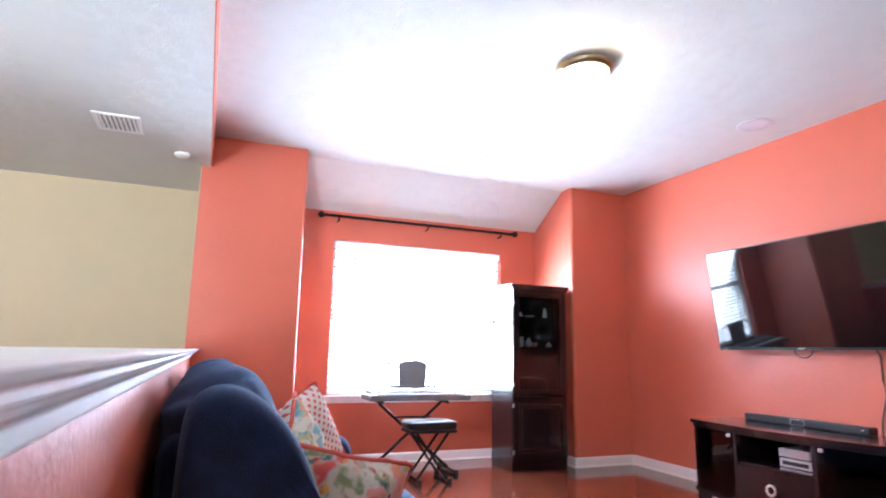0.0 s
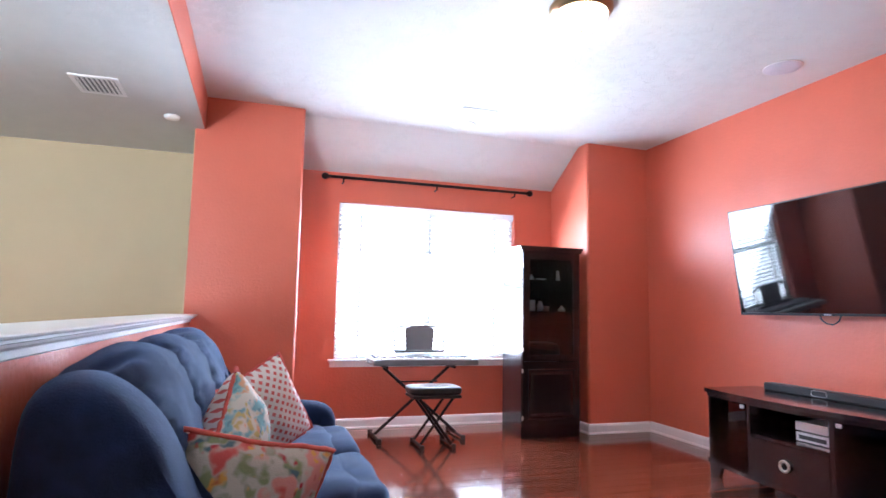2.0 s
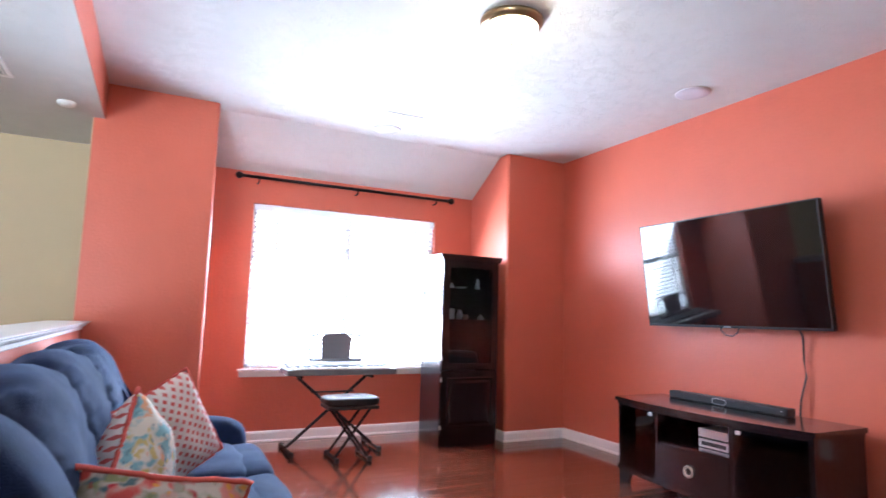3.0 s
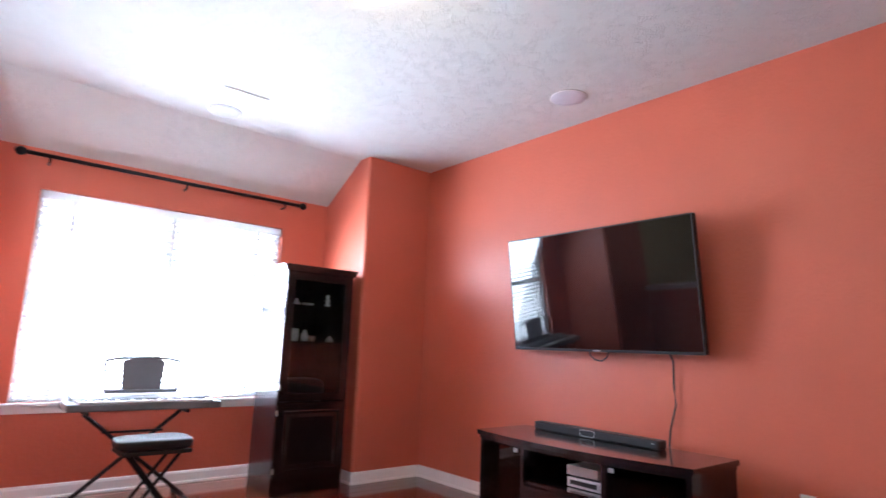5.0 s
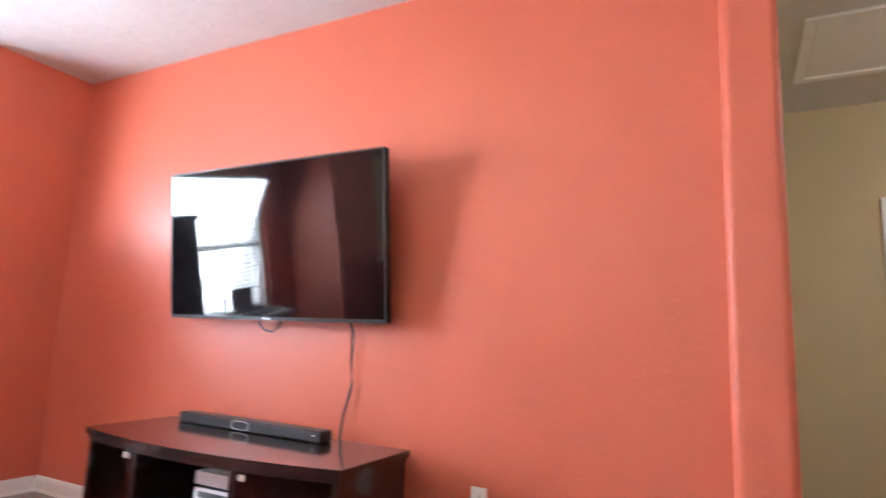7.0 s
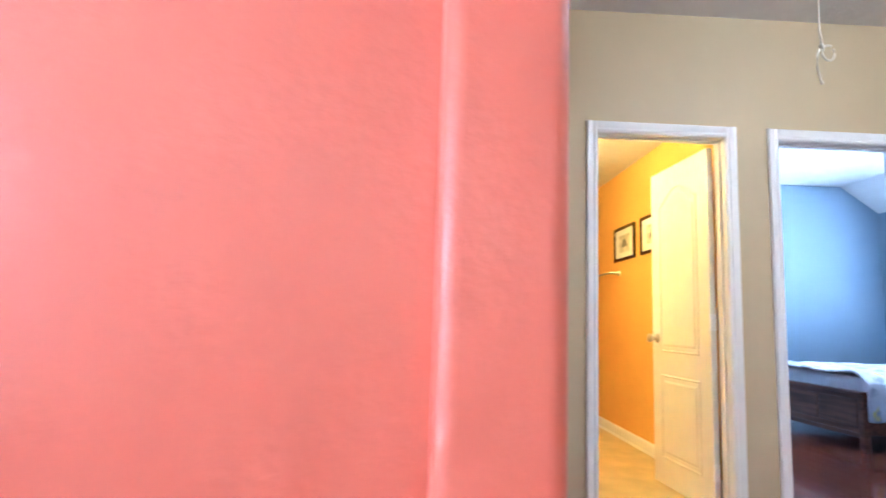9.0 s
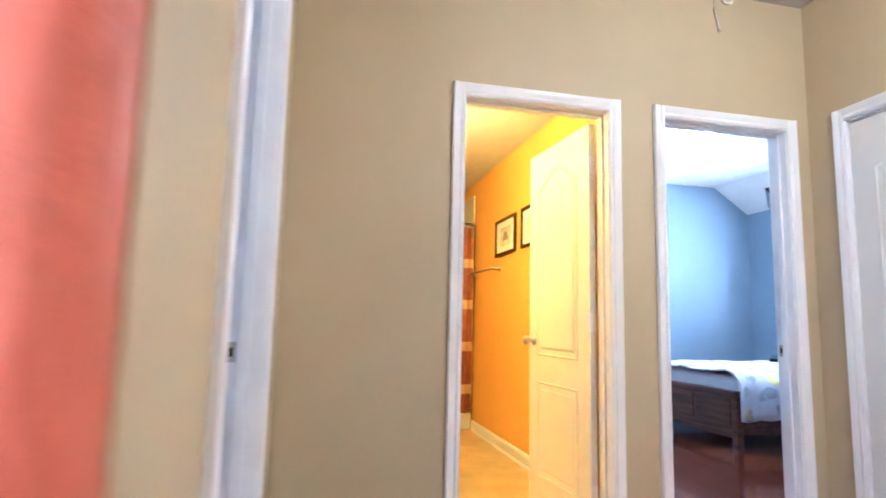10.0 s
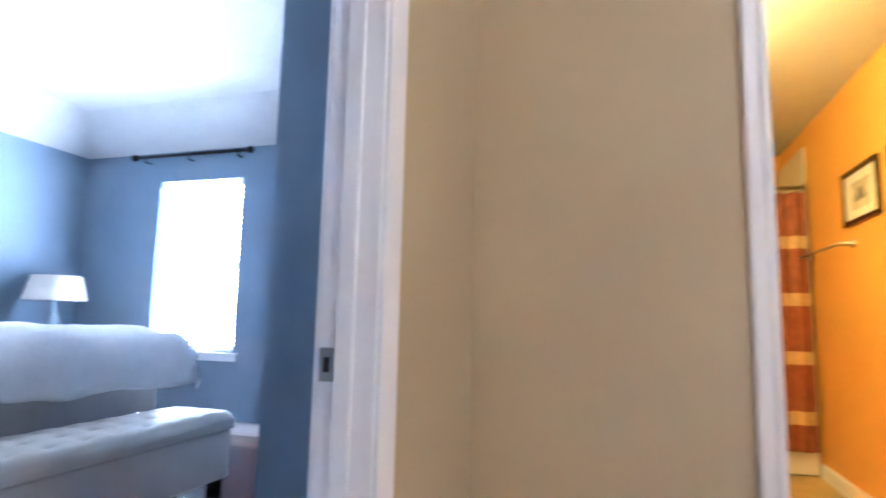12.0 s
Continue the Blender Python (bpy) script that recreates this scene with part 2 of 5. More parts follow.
QUILT = spots("leaf_print_cotton", (0.74, 0.76, 0.80), [((0.42, 0.46, 0.53), 5.5, 0.32), ((0.78, 0.70, 0.24), 5, 0.20)], 5, 0.9)


def lattice(name):
    """Pale cloth with rows of small coral medallions."""
    m = mat(name, (0.78, 0.70, 0.66), 0.85, var=0.03, bump=0.15, bscale=220)
    nt = m.node_tree
    b = nt.nodes["Principled BSDF"]
    tc = nt.nodes.new("ShaderNodeTexCoord")
    mp = nt.nodes.new("ShaderNodeMapping")
    mp.inputs["Rotation"].default_value = (0, radians(45), 0)
    mp.inputs["Scale"].default_value = (36, 0.01, 36)
    nt.links.new(tc.outputs["Object"], mp.inputs["Vector"])
    v = nt.nodes.new("ShaderNodeTexVoronoi")
    v.inputs["Randomness"].default_value, v.inputs["Scale"].default_value = 0.0, 1.0
    v.distance = "CHEBYCHEV"
    nt.links.new(mp.outputs["Vector"], v.inputs["Vector"])
    r = nt.nodes.new("ShaderNodeMapRange")
    r.inputs["From Min"].default_value, r.inputs["From Max"].default_value = 0.29, 0.22
    nt.links.new(v.outputs["Distance"], r.inputs["Value"])
    mx = nt.nodes.new("ShaderNodeMix")
    mx.data_type = "RGBA"
    nt.links.new(r.outputs["Result"], mx.inputs["Factor"])
    nt.links.new(b.inputs["Base Color"].links[0].from_socket, mx.inputs["A"])
    mx.inputs["B"].default_value = (0.60, 0.11, 0.10, 1)
    nt.links.new(mx.outputs["Result"], b.inputs["Base Color"])
    return m


MEDAL = lattice("medallion_print")

# ---- mesh helpers ----
def finish(name, bm, material, smooth=False):
    me = bpy.data.meshes.new(name)
    bmesh.ops.recalc_face_normals(bm, faces=bm.faces)
    bm.to_mesh(me)
    bm.free()
    for m in (material if isinstance(material, (list, tuple)) else [material]):
        me.materials.append(m)
    if smooth:
        for p in me.polygons:
            p.use_smooth = True
    return new(name, me)


def part(name, bm, material, parent, label="", smooth=False):
    ob = finish(name, bm, material, smooth)
    ob.parent = parent
    ob.matrix_parent_inverse = parent.matrix_world.inverted() if parent.parent is None else Matrix()
    if label:
        tagged(ob, label)
    return ob


def thing(name, label, category, at=(0, 0, 0), rz=0.0, group="", kind=""):
    e = new(name)
    e.empty_display_size = 0.1
    e.matrix_basis = pose(*at, 0, 0, rz)
    tagged(e, label, category, group, kind)
    return e


def child(name, bm, material, parent, label="", smooth=False):
    """A part whose mesh is in its thing's own axes."""
    ob = finish(name, bm, material, smooth)
    ob.parent = parent
    if label:
        tagged(ob, label)
    return ob


def box(bm, x0, x1, y0, y1, z0, z1, bevel=0.0, seg=2, mi=0):
    g = bmesh.ops.create_cube(bm, size=1, matrix=Matrix.LocRotScale(((x0 + x1) / 2, (y0 + y1) / 2, (z0 + z1) / 2), None, (abs(x1 - x0), abs(y1 - y0), abs(z1 - z0))))
    fs = {f for v in g["verts"] for f in v.link_faces}
    for f in fs:
        f.material_index = mi
    if bevel:
        es = list({e for v in g["verts"] for e in v.link_edges})
        r = bmesh.ops.bevel(bm, geom=es, offset=bevel, segments=seg, affect="EDGES", profile=0.5)
        for f in r["faces"]:
            f.material_index = mi
    return bm


def B(*a, **k):
    return box(bmesh.new(), *a, **k)


def tube(bm, pts, r, seg=10, closed=False, caps=True):
    """A round bar along points."""
    pts = [Vector(p) for p in pts]
    rings = []
    n = len(pts)
    for i, p in enumerate(pts):
        if closed:
            d = pts[(i + 1) % n] - pts[i - 1]
        else:
            d = pts[min(i + 1, n - 1)] - pts[max(i - 1, 0)]
        q = d.to_track_quat("Z", "Y")
        rr = r[i] if isinstance(r, (list, tuple)) else r
        rings.append([bm.verts.new(p + q @ Vector((rr * math.cos(a), rr * math.sin(a), 0))) for a in [2 * math.pi * k / seg for k in range(seg)]])
    for i in range(n if closed else n - 1):
        a, b = rings[i], rings[(i + 1) % n]
        for k in range(seg):
            bm.faces.new((a[k], a[(k + 1) % seg], b[(k + 1) % seg], b[k]))
    if caps and not closed:
        bm.faces.new(rings[0])
        bm.faces.new(rings[-1])
    return bm


def lathe(bm, prof, seg=24, m=Matrix()):
    """A turned body from (radius, height) pairs."""
    rings = []
    for r, z in prof:
        rings.append([bm.verts.new(m @ Vector((max(r, 0.0005) * math.cos(2 * math.pi * k / seg), max(r, 0.0005) * math.sin(2 * math.pi * k / seg), z))) for k in range(seg)])
    for a, b in zip(rings, rings[1:]):
        for k in range(seg):
            bm.faces.new((a[k], a[(k + 1) % seg], b[(k + 1) % seg], b[k]))
    bm.faces.new(rings[0])
    bm.faces.new(rings[-1])
    return bm


def prism(bm, outline, a0, a1, axis="y"):
    """An outline drawn in two axes, drawn out along the third."""
    def at(u, v, w):
        return {"x": (w, u, v), "y": (u, w, v), "z": (u, v, w)}[axis]
    lo = [bm.verts.new(at(u, v, a0)) for u, v in outline]
    hi = [bm.verts.new(at(u, v, a1)) for u, v in outline]
    bm.faces.new(lo)
    bm.faces.new(hi)
    n = len(outline)
    for i in range(n):
        bm.faces.new((lo[i], lo[(i + 1) % n], hi[(i + 1) % n], hi[i]))
    return bm


def pillowy(bm, sx, sy, sz, n=14, puff=0.5, m=Matrix(), wob=0.0, seed=0, e=5.0):
    """A stuffed block: a rounded slab whose faces swell."""
    g = bmesh.ops.create_cube(bm, size=2)
    bmesh.ops.subdivide_edges(bm, edges=list({e for v in g["verts"] for e in v.link_edges}), cuts=n, use_grid_fill=True)
    for v in bm.verts:
        x, y, z = v.co
        l = (abs(x) ** e + abs(y) ** e + abs(z) ** e) ** (1 / e)
        x, y, z = x / l, y / l, z / l
        k = 1 + puff * 0.25 * (1 - x * x) * (1 - y * y)
        p = Vector((x * sx, y * sy, z * sz * k))
        if wob:
            p += wob * noise.noise_vector(p * 5 + Vector((seed, seed, seed)))
        v.co = m @ p
    return bm


def wall_with_holes(bm, axis, c0, c1, u0, u1, z0, z1, holes=()):
    """A wall slab across axis from c0 to c1, along u, with openings (u0, u1, z0, z1)."""
    us = sorted({u0, u1, *[h[0] for h in holes], *[h[1] for h in holes]})
    zs = sorted({z0, z1, *[h[2] for h in holes], *[h[3] for h in holes]})
    for ua, ub in zip(us, us[1:]):
        run = None
        for za, zb in zip(zs, zs[1:]):
            um, zm = (ua + ub) / 2, (za + zb) / 2
            if any(h[0] < um < h[1] and h[2] < zm < h[3] for h in holes):
                if run:
                    box(bm, *((c0, c1, ua, ub) if axis == "x" else (ua, ub, c0, c1)), *run)
                run = None
            else:
                run = (run[0], zb) if run else (za, zb)
        if run:
            box(bm, *((c0, c1, ua, ub) if axis == "x" else (ua, ub, c0, c1)), *run)
    return bm


def setting(name, bm, material, label, category="wall", smooth=False):
    return tagged(finish(name, bm, material, smooth), label, category, kind="structure")


# ---- plan: shared numbers ----
XT, YP, YW = 4.59, 5.71, 6.45          # television wall, pillar fronts, window wall
XL, XR = 1.18, 3.90                    # alcove sides
ZC, ZS, ZH = 2.81, 2.54, 2.74          # room, stair and hall ceilings
XH = 0.375                             # half wall, room side
XF, YL, YR = 6.72, 1.45, -1.19         # hall: far, left and right walls
YB = -1.9                              # wall behind the start
WIN = (1.586, 3.46, 0.652, 2.172)        # alcove window
T = 0.115

# ---- structure: the coral room ----
setting("wall_television", wall_with_holes(bmesh.new(), "x", XT, XT + 0.055, 1.60, YP + 0.2, 0, ZC), CORAL, "coral painted drywall behind the television")
bm = bmesh.new()
rr = 0.034
arc = lambda cx, cy, a0, a1, r=rr, n=6: [(cx + r * math.cos(radians(a0 + (a1 - a0) * i / n)), cy + r * math.sin(radians(a0 + (a1 - a0) * i / n))) for i in range(n + 1)]
xp = XT - 0.05
prism(bm, [(XT + 0.02, 1.61)] + arc(xp + rr, 1.61 - rr, 90, 180) + [(xp, 1.455)] + arc(xp + rr, 1.41 + rr, 180, 270) + [(XT + 0.02, 1.41)], 0, ZC, "z")
setting("wall_pilaster", bm, CORAL, "coral drywall pilaster with rounded bullnose corners", smooth=False)
setting("wall_pilaster_end", B(xp + rr + 0.012, XT + 0.20, 1.407, 1.52, 0, ZC), TAN, "tan painted end of the partition wall")
bm = bmesh.new()
prism(bm, [(XT + 0.06, YP)] + [(XR + 0.02, YP)] + arc(XR + rr, YP + rr, 270, 180)[1:] + [(XR, YW + 0.12), (XT + 0.06, YW + 0.12)], 0, ZC, "z")
setting("wall_pillar_1", bm, CORAL, "coral drywall pillar beside the window alcove")
bm = bmesh.new()
prism(bm, [(0.33, YP)] + [(XL - 0.02, YP)] + arc(XL - rr, YP + rr, 270, 360)[1:] + [(XL, YW + 0.12), (0.33, YW + 0.12)], -1.5, ZC, "z")
setting("wall_pillar_2", bm, CORAL, "coral drywall pillar between alcove and stairwell")
setting("wall_pillar_bead", B(0.322, 0.330, YP + 0.002, YP + 0.9, -1.5, ZS, bevel=0.003), TAN, "tan painted corner edge of the pillar")
setting("wall_window", wall_with_holes(bmesh.new(), "y", YW, YW + 0.14, XL, XR, 0, ZC, [WIN]), CORAL, "coral drywall with a wide window opening")
# sloped alcove ceiling and flat ceilings
bm = bmesh.new()
prism(bm, [(YP + 0.16, ZC), (YW, 2.464), (YW, 2.58), (YP + 0.16, ZC + 0.12)], XL, XR, "x")
setting("ceiling_slope", bm, CEIL, "white sloped ceiling over the window alcove", "ceiling")
setting("ceiling_room", B(0.40, XT + 0.03, YB, YP + 0.162, ZC, ZC + 0.1), CEIL, "white textured drywall ceiling", "ceiling")
setting("ceiling_stair", B(-3.0, 0.396, YB, 6.6, ZS, ZS + 0.3), CEIL, "white textured ceiling over the stairwell", "ceiling")
setting("wall_soffit", B(0.396, 0.404, YB, YP, ZS - 0.002, ZC, bevel=0.003), CORAL, "coral painted side of the dropped ceiling")
setting("ceiling_hall", B(XT - 0.0, XF, YR, YL, ZH, ZH + 0.2), CEIL, "white textured hall ceiling", "ceiling")
# stairwell and closing walls
setting("wall_stair_far", B(-3.0, 0.33, 6.56, 6.66, -1.5, ZS), TAN, "tan painted stairwell wall")
# opening for the added stairwell window; none is known there
SW = (-2.65, -1.15, 0.1, 1.7)
setting("wall_stair_side", B(-3.1, -3.0, YB, 6.66, -1.5, ZS), TAN, "tan painted stairwell side wall")
setting("wall_back", wall_with_holes(bmesh.new(), "y", YB - 0.14, YB, -3.1, XF, -1.5, ZC, [SW]), TAN, "tan painted wall behind the loft")
setting("floor_stair", B(-3.1, 0.22, YB, 6.66, -1.6, -1.5), WALNUT, "dark wooden stairwell landing", "floor")
# half wall with cap and moulding
setting("wall_half", B(0.25, XH, YB, YP, -1.5, 1.04), CORAL, "coral painted half wall along the stairwell")
bm = bmesh.new()
prism(bm, [(0.17, 1.056), (0.18, 1.066), (0.422, 1.066), (0.431, 1.0645), (0.433, 1.062), (0.431, 1.058), (0.424, 1.054), (0.18, 1.053)], YB, YP - 0.003, "y")
setting("trim_half_wall_cap", bm, TRIM, "white painted wooden cap on the half wall", "trim")
bm = bmesh.new()
prism(bm, [(XH, 1.054), (0.420, 1.054), (0.419, 1.047), (0.413, 1.044), (0.408, 1.037), (0.399, 1.031), (0.394, 1.029), (0.393, 1.026), (0.388, 1.025), (0.387, 1.010), (0.383, 1.006), (XH, 1.005)], YB, YP - 0.004, "y")
setting("trim_half_wall_moulding", bm, TRIM, "white stepped moulding under the cap", "trim")
# hall walls
TL = 0.108
DL = (5.19, 6.058)      # bedroom door opening along x
setting("wall_hall_left", wall_with_holes(bmesh.new(), "y", YL, YL + 0.055, XT + 0.20, XF, 0, ZH, [(DL[0] - 0.02, DL[1] + 0.02, 0, 2.05)]), TAN, "tan painted hall wall with a bedroom doorway")
setting("wall_bedroom_door", wall_with_holes(bmesh.new(), "y", YL + 0.06, YL + TL, XT + 0.06, 7.6, 0, ZC, [(DL[0] - 0.02, DL[1] + 0.02, 0, 2.05)]), BLUE, "blue painted bedroom side of the door wall")
BA, BE = (-0.028, 0.678), (-1.043, -0.336)
setting("wall_hall_far", wall_with_holes(bmesh.new(), "x", XF, XF + 0.055, YR, YL + 0.03, 0, ZH, [(BA[0] - 0.02, BA[1] + 0.02, 0, 2.05), (BE[0] - 0.02, BE[1] + 0.02, 0, 2.05)]), TAN, "tan painted hall wall with two doorways")
CL = (5.74, 6.50)
setting("wall_hall_right", wall_with_holes(bmesh.new(), "y", YR - 0.055, YR, XT - 0.6, XF, 0, ZC, [(CL[0] - 0.02, CL[1] + 0.02, 0, 2.05)]), TAN, "tan painted hall wall with a closet door")
setting("wall_loft_end", B(XT - 0.66, XT - 0.6, YB, YR, 0, ZC), TAN, "tan painted wall end")
setting("wall_closet_back", B(XT - 0.6, XF, YR - 0.7, YR - 0.65, 0, ZC), TAN, "tan closet back wall")
# bathroom shell
XB = 10.4
setting("wall_bath_right", B(XF + 0.06, XB, -0.27, -0.218, 0, 2.5), YELLOW, "mustard yellow bathroom wall")
setting("wall_bath_front", wall_with_holes(bmesh.new(), "x", XF + 0.06, XF + T, -0.218, 1.35, 0, 2.5, [(BA[0] - 0.02, BA[1] + 0.02, 0, 2.05)]), YELLOW, "mustard yellow wall round the bathroom door")
setting("wall_bath_left", B(XF + 0.06, XB, 1.32, 1.36, 0, 2.5), YELLOW, "mustard yellow bathroom wall")
setting("wall_bath_far", B(XB, XB + 0.06, -0.27, 1.36, 0, 2.5), YELLOW, "mustard yellow wall behind the bathtub")
setting("ceiling_bath", B(XF + 0.06, XB, -0.218, 1.32, 2.40, 2.5), CEIL, "white textured bathroom ceiling", "ceiling")
# guest bedroom shell
XG, YG = 10.76, -4.28
setting("wall_guest_door", wall_with_holes(bmesh.new(), "x", XF + 0.06, XF + T, YG, -0.275, 0, 2.9, [(BE[0] - 0.02, BE[1] + 0.02, 0, 2.05)]), BLUE, "blue painted wall round the guest room door")
setting("wall_guest_bath", B(XF + 0.12, XG, -0.33, -0.275, 0, 2.9), BLUE, "blue painted guest room wall")
setting("wall_guest_far", B(XG, XG + 0.1, YG - 0.1, -0.275, 0, 2.9), BLUE, "blue painted guest room wall")
GW = (8.55, 10.0, 0.65, 2.2)
setting("wall_guest_window", wall_with_holes(bmesh.new(), "y", YG - 0.12, YG, XF + 0.06, XG, 0, 2.9, [GW]), BLUE, "blue painted guest room window wall")
bm = bmesh.new()
prism(bm, [(-0.33, 2.86), (-3.79, 2.86), (YG, 2.53), (YG, 2.95), (-0.33, 2.95)], XF + 0.06, XG, "x")
setting("ceiling_guest", bm, CEIL, "white guest room ceiling with a sloped edge", "ceiling")
# main bedroom shell
XW, YH = 9.40, 6.05
BW = (4.25, 5.15, 0.67, 2.22)
setting("wall_bedroom_window", wall_with_holes(bmesh.new(), "x", XW, XW + 0.12, 1.5, YH + 0.1, 0, 2.9, [BW]), BLUE, "blue painted bedroom window wall")
setting("wall_bedroom_head", B(XT + 0.06, XW, YH, YH + 0.1, 0, 2.9), BLUE, "blue painted wall behind the bed")
setting("wall_bedroom_back", B(XT + 0.06, XT + T, YL + TL, YH, 0, 2.9), BLUE, "blue painted bedroom side of the television wall")
setting("wall_bedroom_bump", B(7.6, XW, YL + 0.06, 2.715, 0, 2.9), BLUE, "blue painted wall of the bedroom closet")
bm = bmesh.new()
prism(bm, [(YL + 0.06, 2.80), (YH - 0.42, 2.80), (YH, 2.49), (YH, 2.95), (YL + 0.06, 2.95)], XT + 0.06, XW, "x")
prism(bm, [(XW - 0.42, 2.80), (XW, 2.49), (XW, 2.94), (XW - 0.42, 2.94)], YL + 0.07, YH - 0.002, "y")
setting("ceiling_bedroom", bm, CEIL, "white bedroom ceiling with sloped edges", "ceiling")
# subfloors under the planks
setting("floor_room_base", B(0.22, XF, YB, YW + 0.12, -0.12, -0.012), GAP, "dark subfloor under the planks", "floor")
setting("floor_guest_base", B(XF, XG, YG, -0.275, -0.12, -0.012), GAP, "dark subfloor under the planks", "floor")
setting("floor_bedroom_base", B(XT + 0.06, XW, YL + 0.06, YH, -0.12, -0.0125), GAP, "dark subfloor under the planks", "floor")
setting("floor_bath", B(XF + 0.01, XB, -0.218, 1.32, -0.1, 0.004), TILE, "tan sheet vinyl bathroom floor", "floor")


def baseboard(name, axis, c, side, u0, u1, parent_label="white painted baseboard"):
    """A moulded board against the plane c; side is the way it stands out."""
    bm = bmesh.new()
    o = [(c, 0.0), (c + side * 0.022, 0.0), (c + side * 0.022, 0.012), (c + side * 0.014, 0.02), (c + side * 0.014, 0.075), (c + side * 0.009, 0.09), (c, 0.097)]
    prism(bm, o, u0, u1, "y" if axis == "x" else "x")
    return setting(name, bm, TRIM, parent_label, "baseboard")


baseboard("baseboard_tv", "x", XT, -1, 1.62, YP)
baseboard("baseboard_pilaster", "x", xp, -1, 1.42, 1.60)
baseboard("baseboard_pillar_1", "y", YP, -1, XR - 0.01, XT - 0.022)
baseboard("baseboard_alcove_1", "x", XR, -1, YP - 0.012, YW)
baseboard("baseboard_window", "y", YW, -1, XL + 0.02, XR - 0.022)
baseboard("baseboard_pillar_2", "y", YP, -1, XH, XL + 0.01)
baseboard("baseboard_alcove_2", "x", XL, 1, YP - 0.012, YW)
baseboard("baseboard_half", "x", XH, 1, YB, YP - 0.022)
baseboard("baseboard_hall_far_1", "x", XF, -1, 0.75, YL)
baseboard("baseboard_bath", "y", -0.218, 1, XF + 0.12, 9.69)
baseboard("baseboard_guest", "x", XG, -1, YG, -0.33)
baseboard("baseboard_guest_window", "y", YG, 1, XF + 0.12, XG - 0.022)
baseboard("baseboard_bedroom", "x", XW, -1, 2.72, YH)
baseboard("baseboard_bump", "x", 7.6, -1, YL + TL, 2.70)
baseboard("baseboard_bedroom_head", "y", YH, -1, XT + T, XW - 0.022)


def door_frame(name, axis, c0, c1, u0, u1, label, strike=None):
    """Jamb lining, stops and casing round an opening; c0 is the hall face."""
    e = thing(name, label, "door frame", kind="structure")
    zt = 2.03
    def bx(bm, ca, cb, ua, ub, za, zb, bev=0.003):
        box(bm, *((ca, cb, ua, ub) if axis == "x" else (ua, ub, ca, cb)), za, zb, bevel=bev)
    s = 1 if c1 > c0 else -1
    for ua, ub in ((u0 - 0.018, u0), (u1, u1 + 0.018)):
        bm = bmesh.new()
        bx(bm, c0 - s * 0.002, c1 + s * 0.002, ua, ub, 0, zt + 0.018)
        child("jamb", bm, TRIM, e)
    bm = bmesh.new()
    bx(bm, c0 - s * 0.002, c1 + s * 0.002, u0, u1, zt, zt + 0.018)
    child("head_jamb", bm, TRIM, e)
    cm = (c0 + c1) / 2
    bm = bmesh.new()
    bx(bm, cm - s * 0.016, cm + s * 0.018, u0, u0 + 0.011, 0, zt)
    bx(bm, cm - s * 0.016, cm + s * 0.018, u1 - 0.011, u1, 0, zt)
    bx(bm, cm - s * 0.016, cm + s * 0.018, u0 + 0.011, u1 - 0.011, zt - 0.011, zt)
    child("door_stop", bm, TRIM, e)
    for face, o in ((c0, -s), (c1, s)):
        for k, (ua, ub) in enumerate(((u0 - 0.064, u0 - 0.005), (u1 + 0.005, u1 + 0.064))):
            bm = bmesh.new()
            inner = ub if k == 0 else ua
            outer = ua if k == 0 else ub
            dd = 1 if outer > inner else -1
            prof = [(inner, face), (inner, face + o * 0.011), (inner + dd * 0.012, face + o * 0.016), (inner + dd * 0.022, face + o * 0.012), (inner + dd * 0.040, face + o * 0.018), (outer - dd * 0.006, face + o * 0.020), (outer, face + o * 0.014), (outer, face)]
            if axis == "x":
                prof = [(b, a) for a, b in prof]
            prism(bm, prof, 0, zt + 0.064, "z")
            child("side_casing", bm, TRIM, e)
        bm = bmesh.new()
        prof = [(zt + 0.005, face), (zt + 0.005, face + o * 0.011), (zt + 0.017, face + o * 0.016), (zt + 0.027, face + o * 0.012), (zt + 0.045, face + o * 0.018), (zt + 0.058, face + o * 0.020), (zt + 0.064, face + o * 0.014), (zt + 0.064, face)]
        prism(bm, [(b, a) for a, b in prof], u0 - 0.005, u1 + 0.005, "y" if axis == "x" else "x")
        child("head_casing", bm, TRIM, e)
    if strike:
        u, sgn = strike
        bm = bmesh.new()
        ua, ub = sorted((u, u + sgn * 0.002))
        cc = cm + s * 0.036
        bx(bm, cc - 0.014, cc + 0.014, ua, ub, 0.872, 0.930, 0)
        pl = child("strike_plate", bm, NICKEL, e, "brushed metal strike plate")
        bm = bmesh.new()
        ua, ub = sorted((u + sgn * 0.0015, u + sgn * 0.0028))
        bx(bm, cc - 0.006, cc + 0.006, ua, ub, 0.888, 0.914, 0)
        ob = child("latch_hole", bm, GAP, pl)
    return e


door_frame("door_1", "y", YL, YL + TL, DL[0], DL[1], "white painted doorway casing to the bedroom", (DL[1], -1))
door_frame("door_2", "x", XF, XF + T, BA[0], BA[1], "white painted doorway casing to the bathroom")
door_frame("door_3", "x", XF, XF + T, BE[0], BE[1], "white painted doorway casing to the guest room", (BE[0], 1))
door_frame("door_4", "y", YR, YR - 0.06, CL[0], CL[1], "white painted casing round the closet door")


